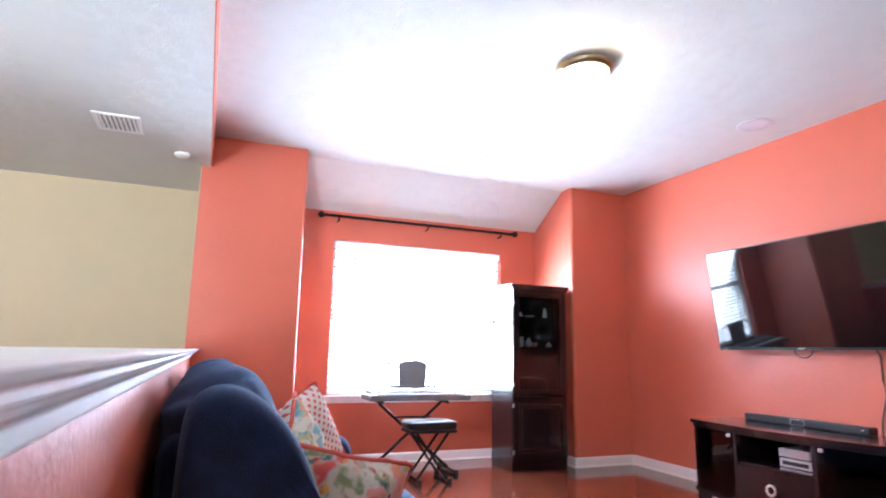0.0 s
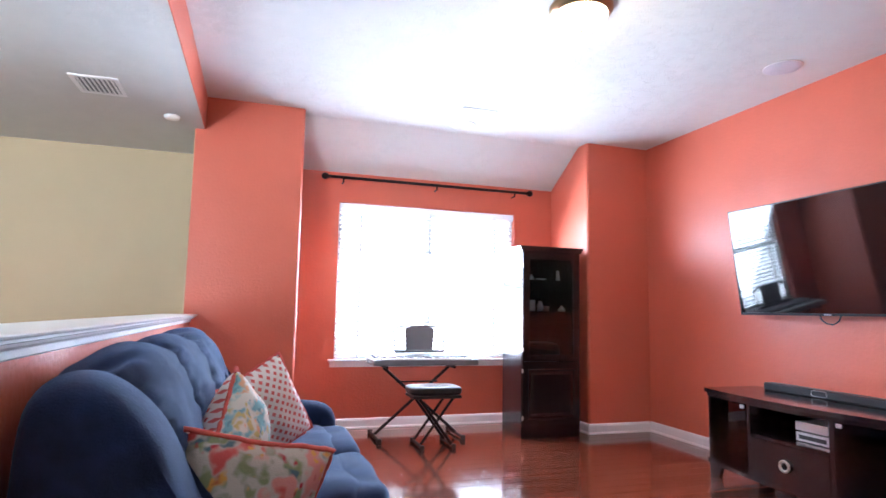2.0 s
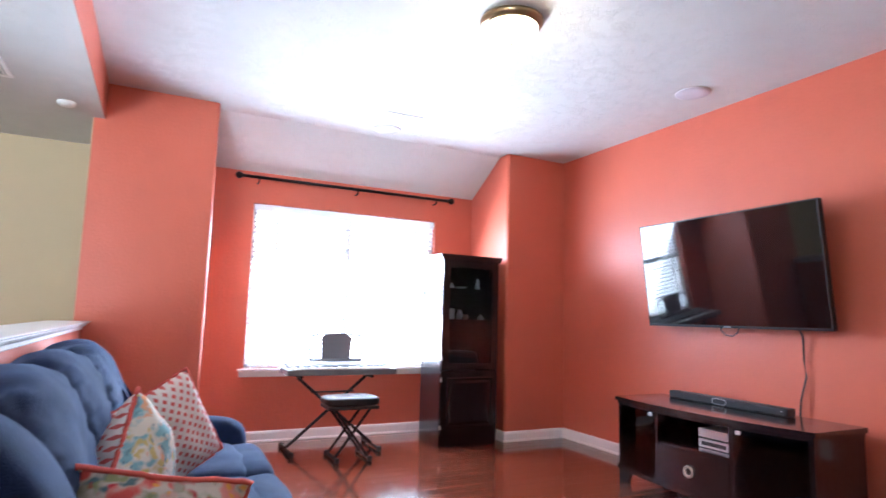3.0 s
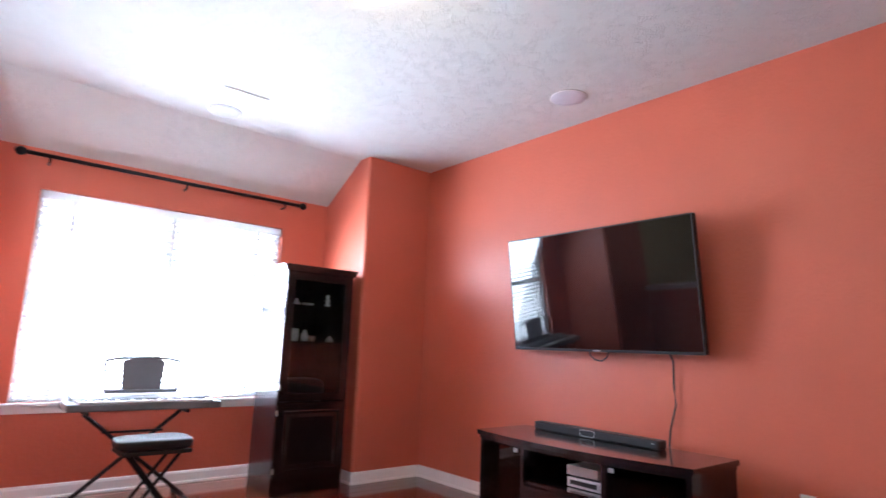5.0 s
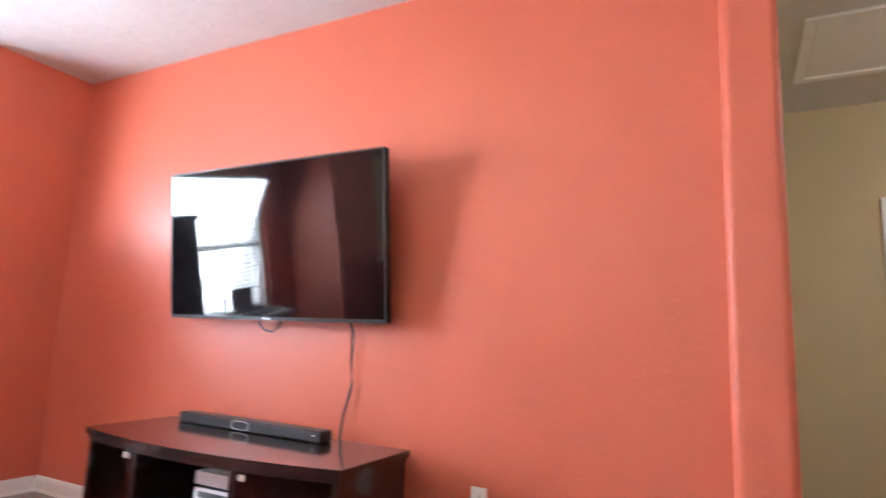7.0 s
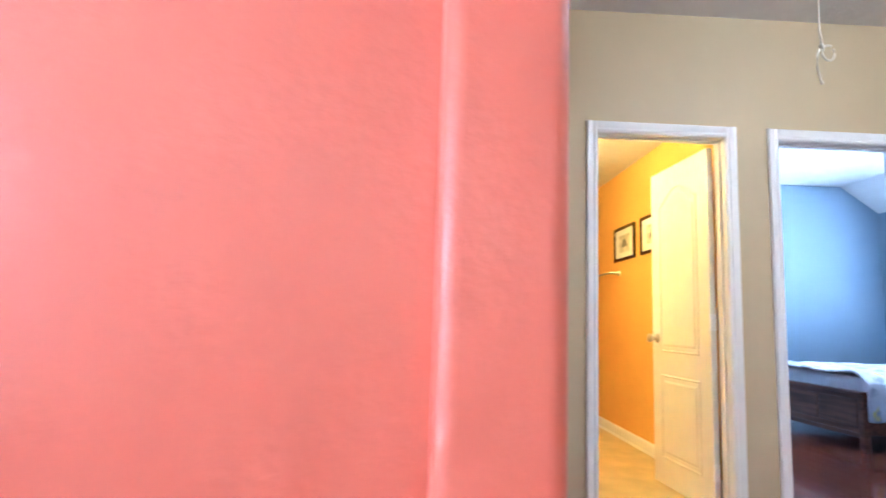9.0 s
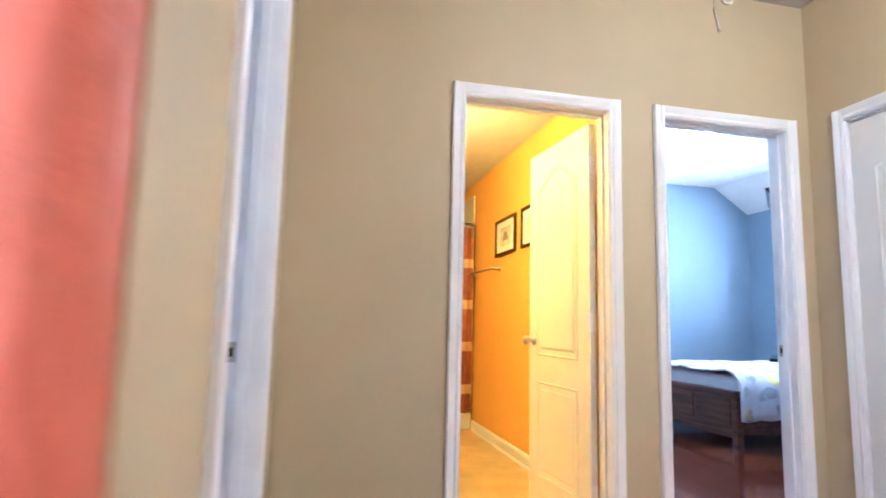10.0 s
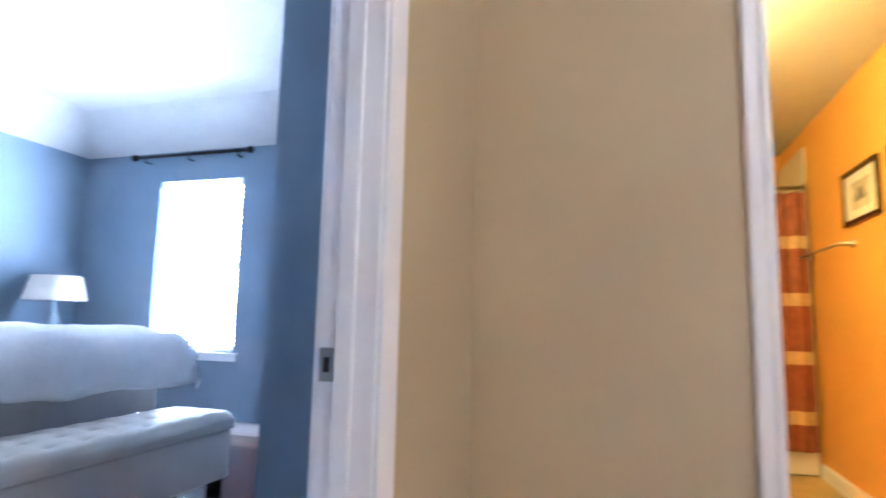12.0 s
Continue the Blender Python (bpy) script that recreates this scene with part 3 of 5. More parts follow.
def door_leaf(name, label, w, m, knob_side=1, hinges=True):
    """A moulded two-panel door with an arched top panel, hinge edge at x=0, thickness along y."""
    e = thing(name, label, "door")
    h, t = 2.015, 0.035
    child("leaf", B(0, w, -t / 2, t / 2, 0.01, h, bevel=0.002), DOORP, e)
    for sgn in (-1, 1):
        for (z0, z1, arch) in ((0.17, 0.69, 0), (0.83, 1.78, 0.10)):
            bm = bmesh.new()
            x0, x1 = 0.115, w - 0.115
            def loop(inset, arch=arch, z0=z0, z1=z1, x0=x0, x1=x1):
                pts = [(x0 + inset, z0 + inset), (x1 - inset, z0 + inset)]
                n = 12
                for i in range(n + 1):
                    f = i / n
                    pts.append((x1 - inset - f * (x1 - x0 - 2 * inset), z1 - inset + arch * math.sin(math.pi * f) ** 1.4))
                return pts
            rows = []
            for inset, d in ((0, 0.0), (0.008, 0.007), (0.022, -0.007), (0.050, 0.006)):
                rows.append([bm.verts.new((x, sgn * (t / 2 + d), z)) for x, z in loop(inset)])
            k = len(rows[0])
            for a, b in zip(rows, rows[1:]):
                for i in range(k):
                    bm.faces.new((a[i], a[(i + 1) % k], b[(i + 1) % k], b[i]))
            bm.faces.new(rows[-1])
            child("panel", bm, DOORP, e)
        mk = Matrix.Translation((w - 0.065, sgn * t / 2, 0.915)) @ Matrix.Rotation(radians(-90 * sgn), 4, "X")
        child("knob", lathe(bmesh.new(), [(0.031, 0), (0.031, 0.005), (0.014, 0.012), (0.012, 0.03), (0.022, 0.038), (0.028, 0.05), (0.026, 0.062), (0.012, 0.068), (0.0, 0.069)], 20, mk), NICKEL, e, "brushed nickel door knob", True)
    if hinges:
        for z in (0.22, 1.02, 1.80):
            bm = B(-0.004, 0.0, -0.016, 0.016, z - 0.045, z + 0.045)
            tube(bm, [(-0.006, -knob_side * 0.02, z - 0.045), (-0.006, -knob_side * 0.02, z + 0.045)], 0.006, 8)
            child("hinge", bm, TRIM, e, "white painted door hinge")
    e.matrix_basis = m
    return e


door_leaf("bathroom_door", "white moulded panel door standing open into the bathroom", 0.690, pose(XF + T + 0.012, BA[0] + 0.02, 0, 0, 0, 3.2), -1)
door_leaf("closet_door", "white moulded panel closet door, shut", 0.754, pose(CL[1] - 0.003, YR - 0.030, 0, 0, 0, 180), -1)

# ---- windows ----
def window(name, label, axis, c, out, u0, u1, z0, z1, sill=True, slat_tilt=26, mull=1):
    """A vinyl sash window with glass, sill, apron and horizontal blinds; out is the way outdoors."""
    e = thing(name, label, "window", kind="structure")
    def bx(bm, ca, cb, ua, ub, za, zb, bev=0.0):
        ca, cb = sorted((ca, cb))
        return box(bm, *((ca, cb, ua, ub) if axis == "x" else (ua, ub, ca, cb)), za, zb, bevel=bev)
    g0, g1 = c + out * 0.075, c + out * 0.12
    bm = bmesh.new()
    for ua, ub in ((u0, u0 + 0.045), (u1 - 0.045, u1)):
        bx(bm, g0, g1, ua, ub, z0, z1)
    bx(bm, g0, g1, u0 + 0.045, u1 - 0.045, z0, z0 + 0.05)
    bx(bm, g0, g1, u0 + 0.045, u1 - 0.045, z1 - 0.05, z1)
    zm = (z0 + z1) / 2
    bx(bm, g0, g1, u0 + 0.045, u1 - 0.045, zm - 0.025, zm + 0.025)
    if mull:
        um = (u0 + u1) / 2
        bx(bm, g0, g1, um - 0.03, um + 0.03, z0 + 0.05, zm - 0.025)
        bx(bm, g0, g1, um - 0.03, um + 0.03, zm + 0.025, z1 - 0.05)
    child("window_frame", bm, TRIM, e)
    gm = (g0 + g1) / 2
    pane = child("pane", bx(bmesh.new(), gm - 0.002, gm + 0.002, u0 + 0.04, u1 - 0.04, z0 + 0.04, z1 - 0.04), GLASS, e)
    pane.visible_shadow = False
    if sill:
        child("window_sill", bx(bmesh.new(), c - out * 0.045, c + out * 0.075, u0 - 0.055, u1 + 0.055, z0 - 0.022, z0 - 0.001, 0.004), TRIM, e)
        child("apron", bx(bmesh.new(), c - out * 0.016, c - out * 0.001, u0 - 0.04, u1 + 0.04, z0 - 0.075, z0 - 0.022, 0.004), TRIM, e)
    bc = c + out * 0.04
    child("blind_headrail", bx(bmesh.new(), bc - 0.025, bc + 0.025, u0 + 0.006, u1 - 0.006, z1 - 0.065, z1 - 0.004, 0.004), BLIND, e)
    bm = bmesh.new()
    z = z0 + 0.03
    ti = radians(slat_tilt)
    while z < z1 - 0.075:
        dx, dz = 0.024 * math.cos(ti), 0.024 * math.sin(ti)
        a = [(bc - dx, z + dz * out), (bc + dx, z - dz * out), (bc + dx, z - dz * out + 0.0025), (bc - dx, z + dz * out + 0.0025)]
        prism(bm, a, u0 + 0.012, u1 - 0.012, "y" if axis == "x" else "x")
        z += 0.047
    child("blind_slats", bm, BLIND, e, "open white horizontal blind slats")
    bm = bmesh.new()
    for f in (0.12, 0.5, 0.88):
        u = u0 + f * (u1 - u0)
        bx(bm, bc - 0.027, bc - 0.025, u - 0.012, u + 0.012, z0 + 0.02, z1 - 0.06)
    child("ladder_tape", bm, LINEN, e)
    child("bottom_rail", bx(bmesh.new(), bc - 0.025, bc + 0.025, u0 + 0.012, u1 - 0.012, z0 + 0.002, z0 + 0.018, 0.003), BLIND, e)
    return e


window("window_1", "wide window with open white blinds in glaring daylight", "y", YW, 1, *WIN, mull=1)
# made-up window in the back wall, fronting the stairwell fill
window("added_stair_window", "added unseen stairwell window with white blinds", "y", YB, -1, *SW, mull=1)
window("window_2", "bedroom window with white blinds in glaring daylight", "x", XW, 1, *BW, mull=0)
window("window_3", "guest room window with white blinds", "y", YG, -1, *GW, mull=1)
tagged(finish("backdrop_north", B(-2, 7, 9.0, 9.02, -1, 5), OUT), "bright hazy daylight outdoors", "backdrop", kind="structure")
tagged(finish("backdrop_east", B(12.0, 12.02, 1.5, 7.5, -1, 5), OUT), "bright hazy daylight outdoors", "backdrop", kind="structure")
tagged(finish("backdrop_south", B(6, 13, -6.52, -6.5, -1, 5), OUT), "bright hazy daylight outdoors", "backdrop", kind="structure")


def curtain_rod(name, label, p0, p1, wall_dir):
    e = thing(name, label, "curtain rod")
    p0, p1, w = Vector(p0), Vector(p1), Vector(wall_dir)
    d = (p1 - p0).normalized()
    child("rod", tube(bmesh.new(), [p0, p1], 0.015, 12), BRONZE, e, smooth=True)
    for p, s in ((p0, -1), (p1, 1)):
        q = (d * s).to_track_quat("Z", "Y").to_matrix().to_4x4()
        child("finial", lathe(bmesh.new(), [(0.014, 0), (0.019, 0.006), (0.012, 0.016), (0.022, 0.026), (0.032, 0.045), (0.034, 0.058), (0.024, 0.078), (0.01, 0.088), (0.0, 0.09)], 16, Matrix.Translation(p) @ q), BRONZE, e, smooth=True)
    for f in (0.06, 0.52, 0.94):
        p = p0.lerp(p1, f)
        bm = tube(bmesh.new(), [p + Vector((0, 0, -0.012)), p + Vector((0, 0, -0.045)), p + w + Vector((0, 0, -0.045))], 0.008, 8)
        child("bracket", bm, BRONZE, e)
    return e


curtain_rod("curtain_rod", "dark bronze curtain rod with ball finials above the window", (1.483, 6.37, 2.40), (3.547, 6.37, 2.40), (0, 0.08, 0))
curtain_rod("bedroom_curtain_rod", "dark curtain rod above the bedroom window", (9.33, 4.20, 2.44), (9.33, 5.36, 2.44), (0.07, 0, 0))

# ---- ceiling fixtures ----
def flush_lamp(name, label, x, y, z, r, ring, glass):
    e = thing(name, label, "ceiling lamp", (x, y, z))
    child("base", lathe(bmesh.new(), [(r * 0.9, 0.0), (r, -0.008), (r, -0.02), (r * 0.96, -0.034), (r * 0.86, -0.046), (r * 0.80, -0.05)], 40), ring, e, "antique metal ring", True)
    bm = lathe(bmesh.new(), [(r * 0.83, -0.040), (r * 0.82, -0.062), (r * 0.72, -0.092), (r * 0.5, -0.118), (r * 0.25, -0.130), (0.0, -0.134)], 40)
    s = child("shade", bm, glass, e, "lit frosted glass bowl", True)
    s.visible_shadow = False
    child("finial", lathe(bmesh.new(), [(0.010, -0.131), (0.012, -0.140), (0.006, -0.152), (0.0, -0.154)], 12), ring, e, smooth=True)
    return e


flush_lamp("ceiling_lamp", "added unseen flush ceiling lamp that brightens the hall and brass ring", 2.485, 3.49, ZC, 0.175, BRASS, LAMPG)
# unseen fixture made up to hold the hall's fill light
flush_lamp("hall_fill_fixture", "added unseen flush ceiling lamp that brightens the hall", 5.05, -0.45, ZH, 0.16, NICKEL, LAMPG2)
# made-up fixture, out of view, around the stairwell fill bulb
flush_lamp("stair_fill_fixture", "added unseen flush ceiling lamp that brightens the stairwell", -1.6, 3.4, ZS, 0.16, NICKEL, LAMPG2)
flush_lamp("guest_ceiling_lamp", "flush ceiling lamp with white glass", 8.58, -2.05, 2.86, 0.16, NICKEL, LAMPG2)
flush_lamp("bedroom_ceiling_lamp", "flush ceiling lamp with white glass", 7.4, 3.75, 2.80, 0.17, NICKEL, LAMPG2)


VENTB = mat("duct_metal", (0.22, 0.22, 0.24), 0.7)


def register(name, label, x, y, z, sx, sy):
    e = thing(name, label, "air vent", (x, y, z))
    bm = bmesh.new()
    w = 0.028
    for a in ((-sx, sx, -sy, -sy + w), (-sx, sx, sy - w, sy), (-sx, -sx + w, -sy + w, sy - w), (sx - w, sx, -sy + w, sy - w)):
        box(bm, *a, -0.012, -0.001, bevel=0.003)
    child("frame", bm, TRIM, e)
    child("backing", B(-sx + w, sx - w, -sy + w, sy - w, -0.004, -0.001), VENTB, e, "dark grey duct opening")
    n = 8
    for i in range(n):
        x0 = -sx + w + (i + 0.5) * (2 * sx - 2 * w) / n
        bm = bmesh.new()
        prism(bm, [(x0 - 0.011, -0.005), (x0 + 0.008, -0.014), (x0 + 0.011, -0.014), (x0 - 0.008, -0.005)], -sy + w, sy - w, "y")
        child("slat", bm, TRIM, e)
    return e


register("ceiling_vent", "white metal ceiling air register", 2.56, 5.28, ZC, 0.155, 0.10)
register("stair_ceiling_vent", "white metal air register in the dropped ceiling", -0.18, 4.95, ZS, 0.14, 0.16)


GRILLE = mat("speaker_grille", (0.66, 0.65, 0.70), 0.7, bump=0.2, bscale=400)


def speaker(name, x, y):
    e = thing(name, "round white in-ceiling speaker", "ceiling speaker", (x, y, ZC), group="ceiling speakers")
    child("grille", lathe(bmesh.new(), [(0.116, 0), (0.118, -0.006), (0.112, -0.010), (0.06, -0.0125), (0.0, -0.013)], 40), GRILLE, e, smooth=True)
    child("rim", tube(bmesh.new(), [(0.117 * math.cos(2 * math.pi * i / 40), 0.117 * math.sin(2 * math.pi * i / 40), -0.004) for i in range(40)], 0.004, 6, True), TRIM, e, smooth=True)



speaker("ceiling_speaker", 4.17, 3.71)
speaker("ceiling_speaker", 2.56, 5.62)
e = thing("smoke_detector", "small white round detector on the dropped ceiling", "smoke detector", (0.19, 5.45, ZS))
child("housing", lathe(bmesh.new(), [(0.055, 0), (0.055, -0.014), (0.045, -0.026), (0.0, -0.028)], 24), TRIM, e, smooth=True)

# attic hatch with pull cord
e = thing("attic_hatch", "white attic hatch panel in the hall ceiling", "attic hatch", (5.80, 0.55, ZH), kind="structure")
child("panel", B(-0.33, 0.33, -0.62, 0.62, -0.010, -0.001, bevel=0.002), TRIM, e)
bm = bmesh.new()
for a in ((-0.39, -0.335, -0.68, 0.68), (0.335, 0.39, -0.68, 0.68), (-0.335, 0.335, -0.68, -0.625), (-0.335, 0.335, 0.625, 0.68)):
    box(bm, *a, -0.016, -0.001, bevel=0.003)
child("trim", bm, TRIM, e)
ROPE = mat("white_cotton_cord", (0.74, 0.68, 0.56), 0.9, var=0.08, scale=60, bump=0.4, bscale=300)
e = thing("pull_cord", "knotted white cotton attic pull cord", "pull cord", (5.74, 0.12, ZH))
child("cord", tube(bmesh.new(), [(0, 0, -0.001), (0.003, 0, -0.15), (-0.002, 0.003, -0.40), (0.002, 0.004, -0.60), (0.003, -0.004, -0.662)], 0.0042, 8), ROPE, e, smooth=True)
loop = []
for i in range(17):
    a = radians(118 - 335 * i / 16)
    loop.append((0.004 * i / 16, -0.028 + 0.025 * math.cos(a), -0.692 + 0.030 * math.sin(a)))
child("loop", tube(bmesh.new(), loop, 0.0042, 8), ROPE, e, smooth=True)
child("tail", tube(bmesh.new(), [(0.002, 0.0, -0.664), (0.004, 0.016, -0.700), (0.004, 0.018, -0.755), (0.002, 0.008, -0.800), (0, 0.004, -0.818)], [0.0042, 0.0042, 0.0042, 0.0042, 0.0065], 8), ROPE, e, smooth=True)
child("knot", lathe(bmesh.new(), [(0.0, -0.678), (0.008, -0.674), (0.010, -0.666), (0.007, -0.657), (0, -0.654)], 12), ROPE, e, smooth=True)

# ---- television and stand ----
tv = thing("television", "large flat black television hung on the wall, switched off", "television")
tilt = math.degrees(math.atan2(0.10, 0.80))
tv.matrix_basis = Matrix.Translation((4.413, 3.71, 1.542)) @ Matrix.Rotation(radians(-tilt), 4, "Y")
W2, H2 = 0.717, 0.404
child("housing", B(0.004, 0.045, -W2, W2, -H2, H2, bevel=0.006), BLACK, tv)
child("rear_bulge", B(0.045, 0.075, -0.5, 0.5, -0.35, 0.15, bevel=0.012), BLACK, tv)
bm = bmesh.new()
for a in ((-W2, -W2 + 0.008, -H2, H2), (W2 - 0.008, W2, -H2, H2), (-W2 + 0.008, W2 - 0.008, H2 - 0.009, H2), (-W2 + 0.008, W2 - 0.008, -H2, -H2 + 0.017)):
    box(bm, -0.002, 0.004, *a, bevel=0.001)
child("bezel", bm, BLACK, tv, "narrow glossy black bezel")
child("screen", B(0.0, 0.0035, -W2 + 0.008, W2 - 0.008, -H2 + 0.017, H2 - 0.009), SCREEN, tv, "dark reflective glass screen")
child("badge", B(-0.003, -0.002, -0.028, 0.028, -H2 + 0.005, -H2 + 0.012), SILVER, tv)
child("wall_mount", B(0.075, 0.155, -0.22, 0.22, -0.15, 0.15, bevel=0.004), BLACKM, tv)
for nm, pts, r in (("power_cord", [(4.50, 3.24, 1.18), (4.56, 3.24, 1.10), (4.57, 3.245, 0.95), (4.57, 3.235, 0.85), (4.56, 3.27, 0.70), (4.555, 3.28, 0.56), (4.55, 3.28, 0.45)], 0.006),
                   ("signal_cable", [(4.51, 3.80, 1.16), (4.50, 3.79, 1.12), (4.50, 3.75, 1.09), (4.50, 3.70, 1.085), (4.50, 3.66, 1.11), (4.51, 3.65, 1.16)], 0.005)):
    ob = child(nm, tube(bmesh.new(), pts, r, 8), BLACK, tv, smooth=True)
    ob.matrix_parent_inverse = tv.matrix_basis.inverted()

st = thing("television_stand", "espresso bow-front media stand with smoked glass doors", "media stand")
YN, YFar = 2.86, 4.30
def bow(y, x0=4.00, d=0.09):
    f = (y - YN) / (YFar - YN)
    return x0 - d * (1 - (2 * f - 1) ** 2)
def slab(z0, z1, grow=0.0, n=16, back=4.47, ya=None, yb=None, front=0.0):
    ya, yb = (YN if ya is None else ya) - grow, (YFar if yb is None else yb) + grow
    pts = [(bow(ya + (yb - ya) * i / n) - grow + front, ya + (yb - ya) * i / n) for i in range(n + 1)]
    return prism(bmesh.new(), pts + [(back, yb), (back, ya)], z0, z1, "z")
child("top", slab(0.583, 0.612, 0.018), ESPRESSO_TOP, st, "polished dark top")
child("top_rail", slab(0.560, 0.583, 0.004), ESPRESSO, st)
child("bottom_board", slab(0.095, 0.125, 0.008), ESPRESSO, st)
child("back_panel", B(4.455, 4.468, YN, YFar, 0.125, 0.56), ESPRESSO, st)
D1, D2 = 3.87, 3.30
for y in (YN, D2 - 0.014, D1 - 0.014, YFar - 0.028):
    bm = bmesh.new()
    prism(bm, [(bow(y) + 0.004, y), (bow(y + 0.028) + 0.004, y + 0.028), (4.455, y + 0.028), (4.455, y)], 0.125, 0.56, "z")
    child("upright", bm, ESPRESSO, st)
child("shelf", slab(0.362, 0.382, 0, ya=D2 + 0.015, yb=D1 - 0.015, front=0.02, back=4.45), ESPRESSO, st)
dr = child("drawer", slab(0.13, 0.358, 0, ya=D2 + 0.018, yb=D1 - 0.018, back=4.42), ESPRESSO, st)
ym = (D1 + D2) / 2
ring = [(bow(ym) - 0.012, ym + 0.030 * math.cos(2 * math.pi * i / 24), 0.245 + 0.030 * math.sin(2 * math.pi * i / 24)) for i in range(24)]
child("ring_pull", tube(bmesh.new(), ring, 0.008, 8, True), NICKEL, dr, "brushed metal ring pull", True)
for ya, yb in ((D1 + 0.018, YFar - 0.032), (YN + 0.032, D2 - 0.018)):
    pts = [(bow(ya + (yb - ya) * i / 8), ya + (yb - ya) * i / 8) for i in range(9)]
    bm = prism(bmesh.new(), pts + [(x + 0.006, y) for x, y in reversed(pts)], 0.135, 0.553, "z")
    gd = child("glass_door", bm, DARKGLASS, st, "smoked glass door")
    yc = ya + 0.03 if ya > 3.5 else yb - 0.03
    child("catch", B(bow(yc) - 0.006, bow(yc) + 0.002, yc - 0.016, yc + 0.016, 0.530, 0.552, bevel=0.002), SILVER, gd, "small metal catch")
    child("inner_shelf", B(4.06, 4.44, ya, yb, 0.335, 0.350), ESPRESSO, st)
for yy in (YN + 0.005, YFar - 0.12):
    bm = bmesh.new()
    prism(bm, [(yy, 0.0), (yy + 0.08, 0.0), (yy + 0.115, 0.095), (yy, 0.095)] if yy < 3.5 else [(yy + 0.035, 0.0), (yy + 0.115, 0.0), (yy + 0.115, 0.095), (yy, 0.095)], 4.0, 4.03, "x")
    child("front_foot", bm, ESPRESSO, st)
    child("rear_foot", B(4.42, 4.46, yy, yy + 0.10, 0, 0.095), ESPRESSO, st)

sb = thing("soundbar", "slim black soundbar lying on the media stand", "soundbar", (4.385, 3.68, 0.612), rz=-2)
child("housing", B(-0.042, 0.042, -0.47, 0.47, 0.0, 0.052, bevel=0.012, seg=3), BLACK, sb)
child("grille", B(-0.0445, -0.041, -0.455, 0.455, 0.008, 0.045, bevel=0.001), mat("speaker_cloth", (0.03, 0.03, 0.034), 0.8, bump=0.3, bscale=500), sb)
rim = []
for i in range(32):
    a = 2 * math.pi * i / 32
    c, s = math.cos(a), math.sin(a)
    rim.append((-0.046, 0.055 * (abs(c) ** 0.45) * (1 if c > 0 else -1) + 0.02, 0.027 + 0.019 * (abs(s) ** 0.45) * (1 if s > 0 else -1)))
child("display_rim", tube(bmesh.new(), rim, 0.002, 6, True), SILVER, sb, "silver display surround")
child("badge", B(-0.046, -0.044, -0.44, -0.425, 0.030, 0.034), SILVER, sb)
for k, (nm, z, sy, col, lab) in enumerate((("disc_player", 0.382, 0.115, SILVER, "silver disc player on the shelf of the media stand"), ("cable_box", 0.445, 0.105, KEYW, "pale plastic media box on top of the player"))):
    e = thing(nm, lab, "media player", (4.14, 3.50 + 0.012 * k, z))
    child("housing", B(-0.10, 0.10, -sy, sy, 0.006, 0.055, bevel=0.003), BLACK if k == 0 else col, e)
    child("faceplate", B(-0.105, -0.10, -sy, sy, 0.004, 0.056, bevel=0.002), SILVER, e, "silver faceplate")
    if k == 0:
        child("display", B(-0.107, -0.105, -sy + 0.03, sy - 0.02, 0.018, 0.042), BLACK, e, "black display window")
    for yy in (-sy + 0.02, sy - 0.02):
        child("foot", B(-0.09, -0.07, yy - 0.01, yy + 0.01, 0, 0.006), BLACK, e)


def outlet(x, y, z):
    e = thing("wall_outlet", "white plastic wall outlet on the coral wall", "outlet", (x, y, z))
    child("plate", B(-0.006, 0, -0.036, 0.036, -0.058, 0.058, bevel=0.002), TRIM, e)
    for dz in (-0.022, 0.022):
        s = child("socket", B(-0.008, -0.006, -0.016, 0.016, dz - 0.014, dz + 0.014, bevel=0.001), TRIM, e)
        child("slot", B(-0.0085, -0.008, -0.007, -0.004, dz - 0.006, dz + 0.006), BLACK, s)


outlet(XT, 2.57, 0.42)

# ---- tall cabinet ----
cb = thing("display_cabinet", "tall dark espresso cabinet with a glass door", "cabinet", (3.185, 5.69, 0))
w, d, h = 0.60, 0.42, 1.745
child("side_panel", B(0, 0.02, 0, d, 0.0, 1.70, bevel=0.002), ESPRESSO, cb)
child("side_panel", B(w - 0.02, w, 0, d, 0.0, 1.70, bevel=0.002), ESPRESSO, cb)
child("back_panel", B(0.02, w - 0.02, d - 0.012, d, 0.06, 1.70), ESPRESSO, cb)
bm = bmesh.new()
o = [(-0.004, 1.69), (-0.012, 1.70), (-0.024, 1.725), (-0.034, 1.735), (-0.034, h), (w + 0.034, h), (w + 0.034, 1.735), (w + 0.024, 1.725), (w + 0.012, 1.70), (w + 0.004, 1.69)]
prism(bm, o, -0.034, d, "y")
child("crown", bm, ESPRESSO, cb)
child("plinth", B(0.02, w - 0.02, 0.012, 0.03, 0.0, 0.10), ESPRESSO, cb)
for z in (0.10, 0.64, 0.66):
    child("deck", B(0.02, w - 0.02, 0.01, d - 0.012, z, z + 0.018), ESPRESSO, cb)
for z in (1.135, 1.425):
    child("shelf", B(0.02, w - 0.02, 0.03, d - 0.012, z, z + 0.010), ESPRESSO, cb)
gd = child("glass_door", B(0.075, w - 0.075, -0.008, -0.004, 0.745, 1.625), CABGLASS, cb, "smoked glass door pane")
bm = bmesh.new()
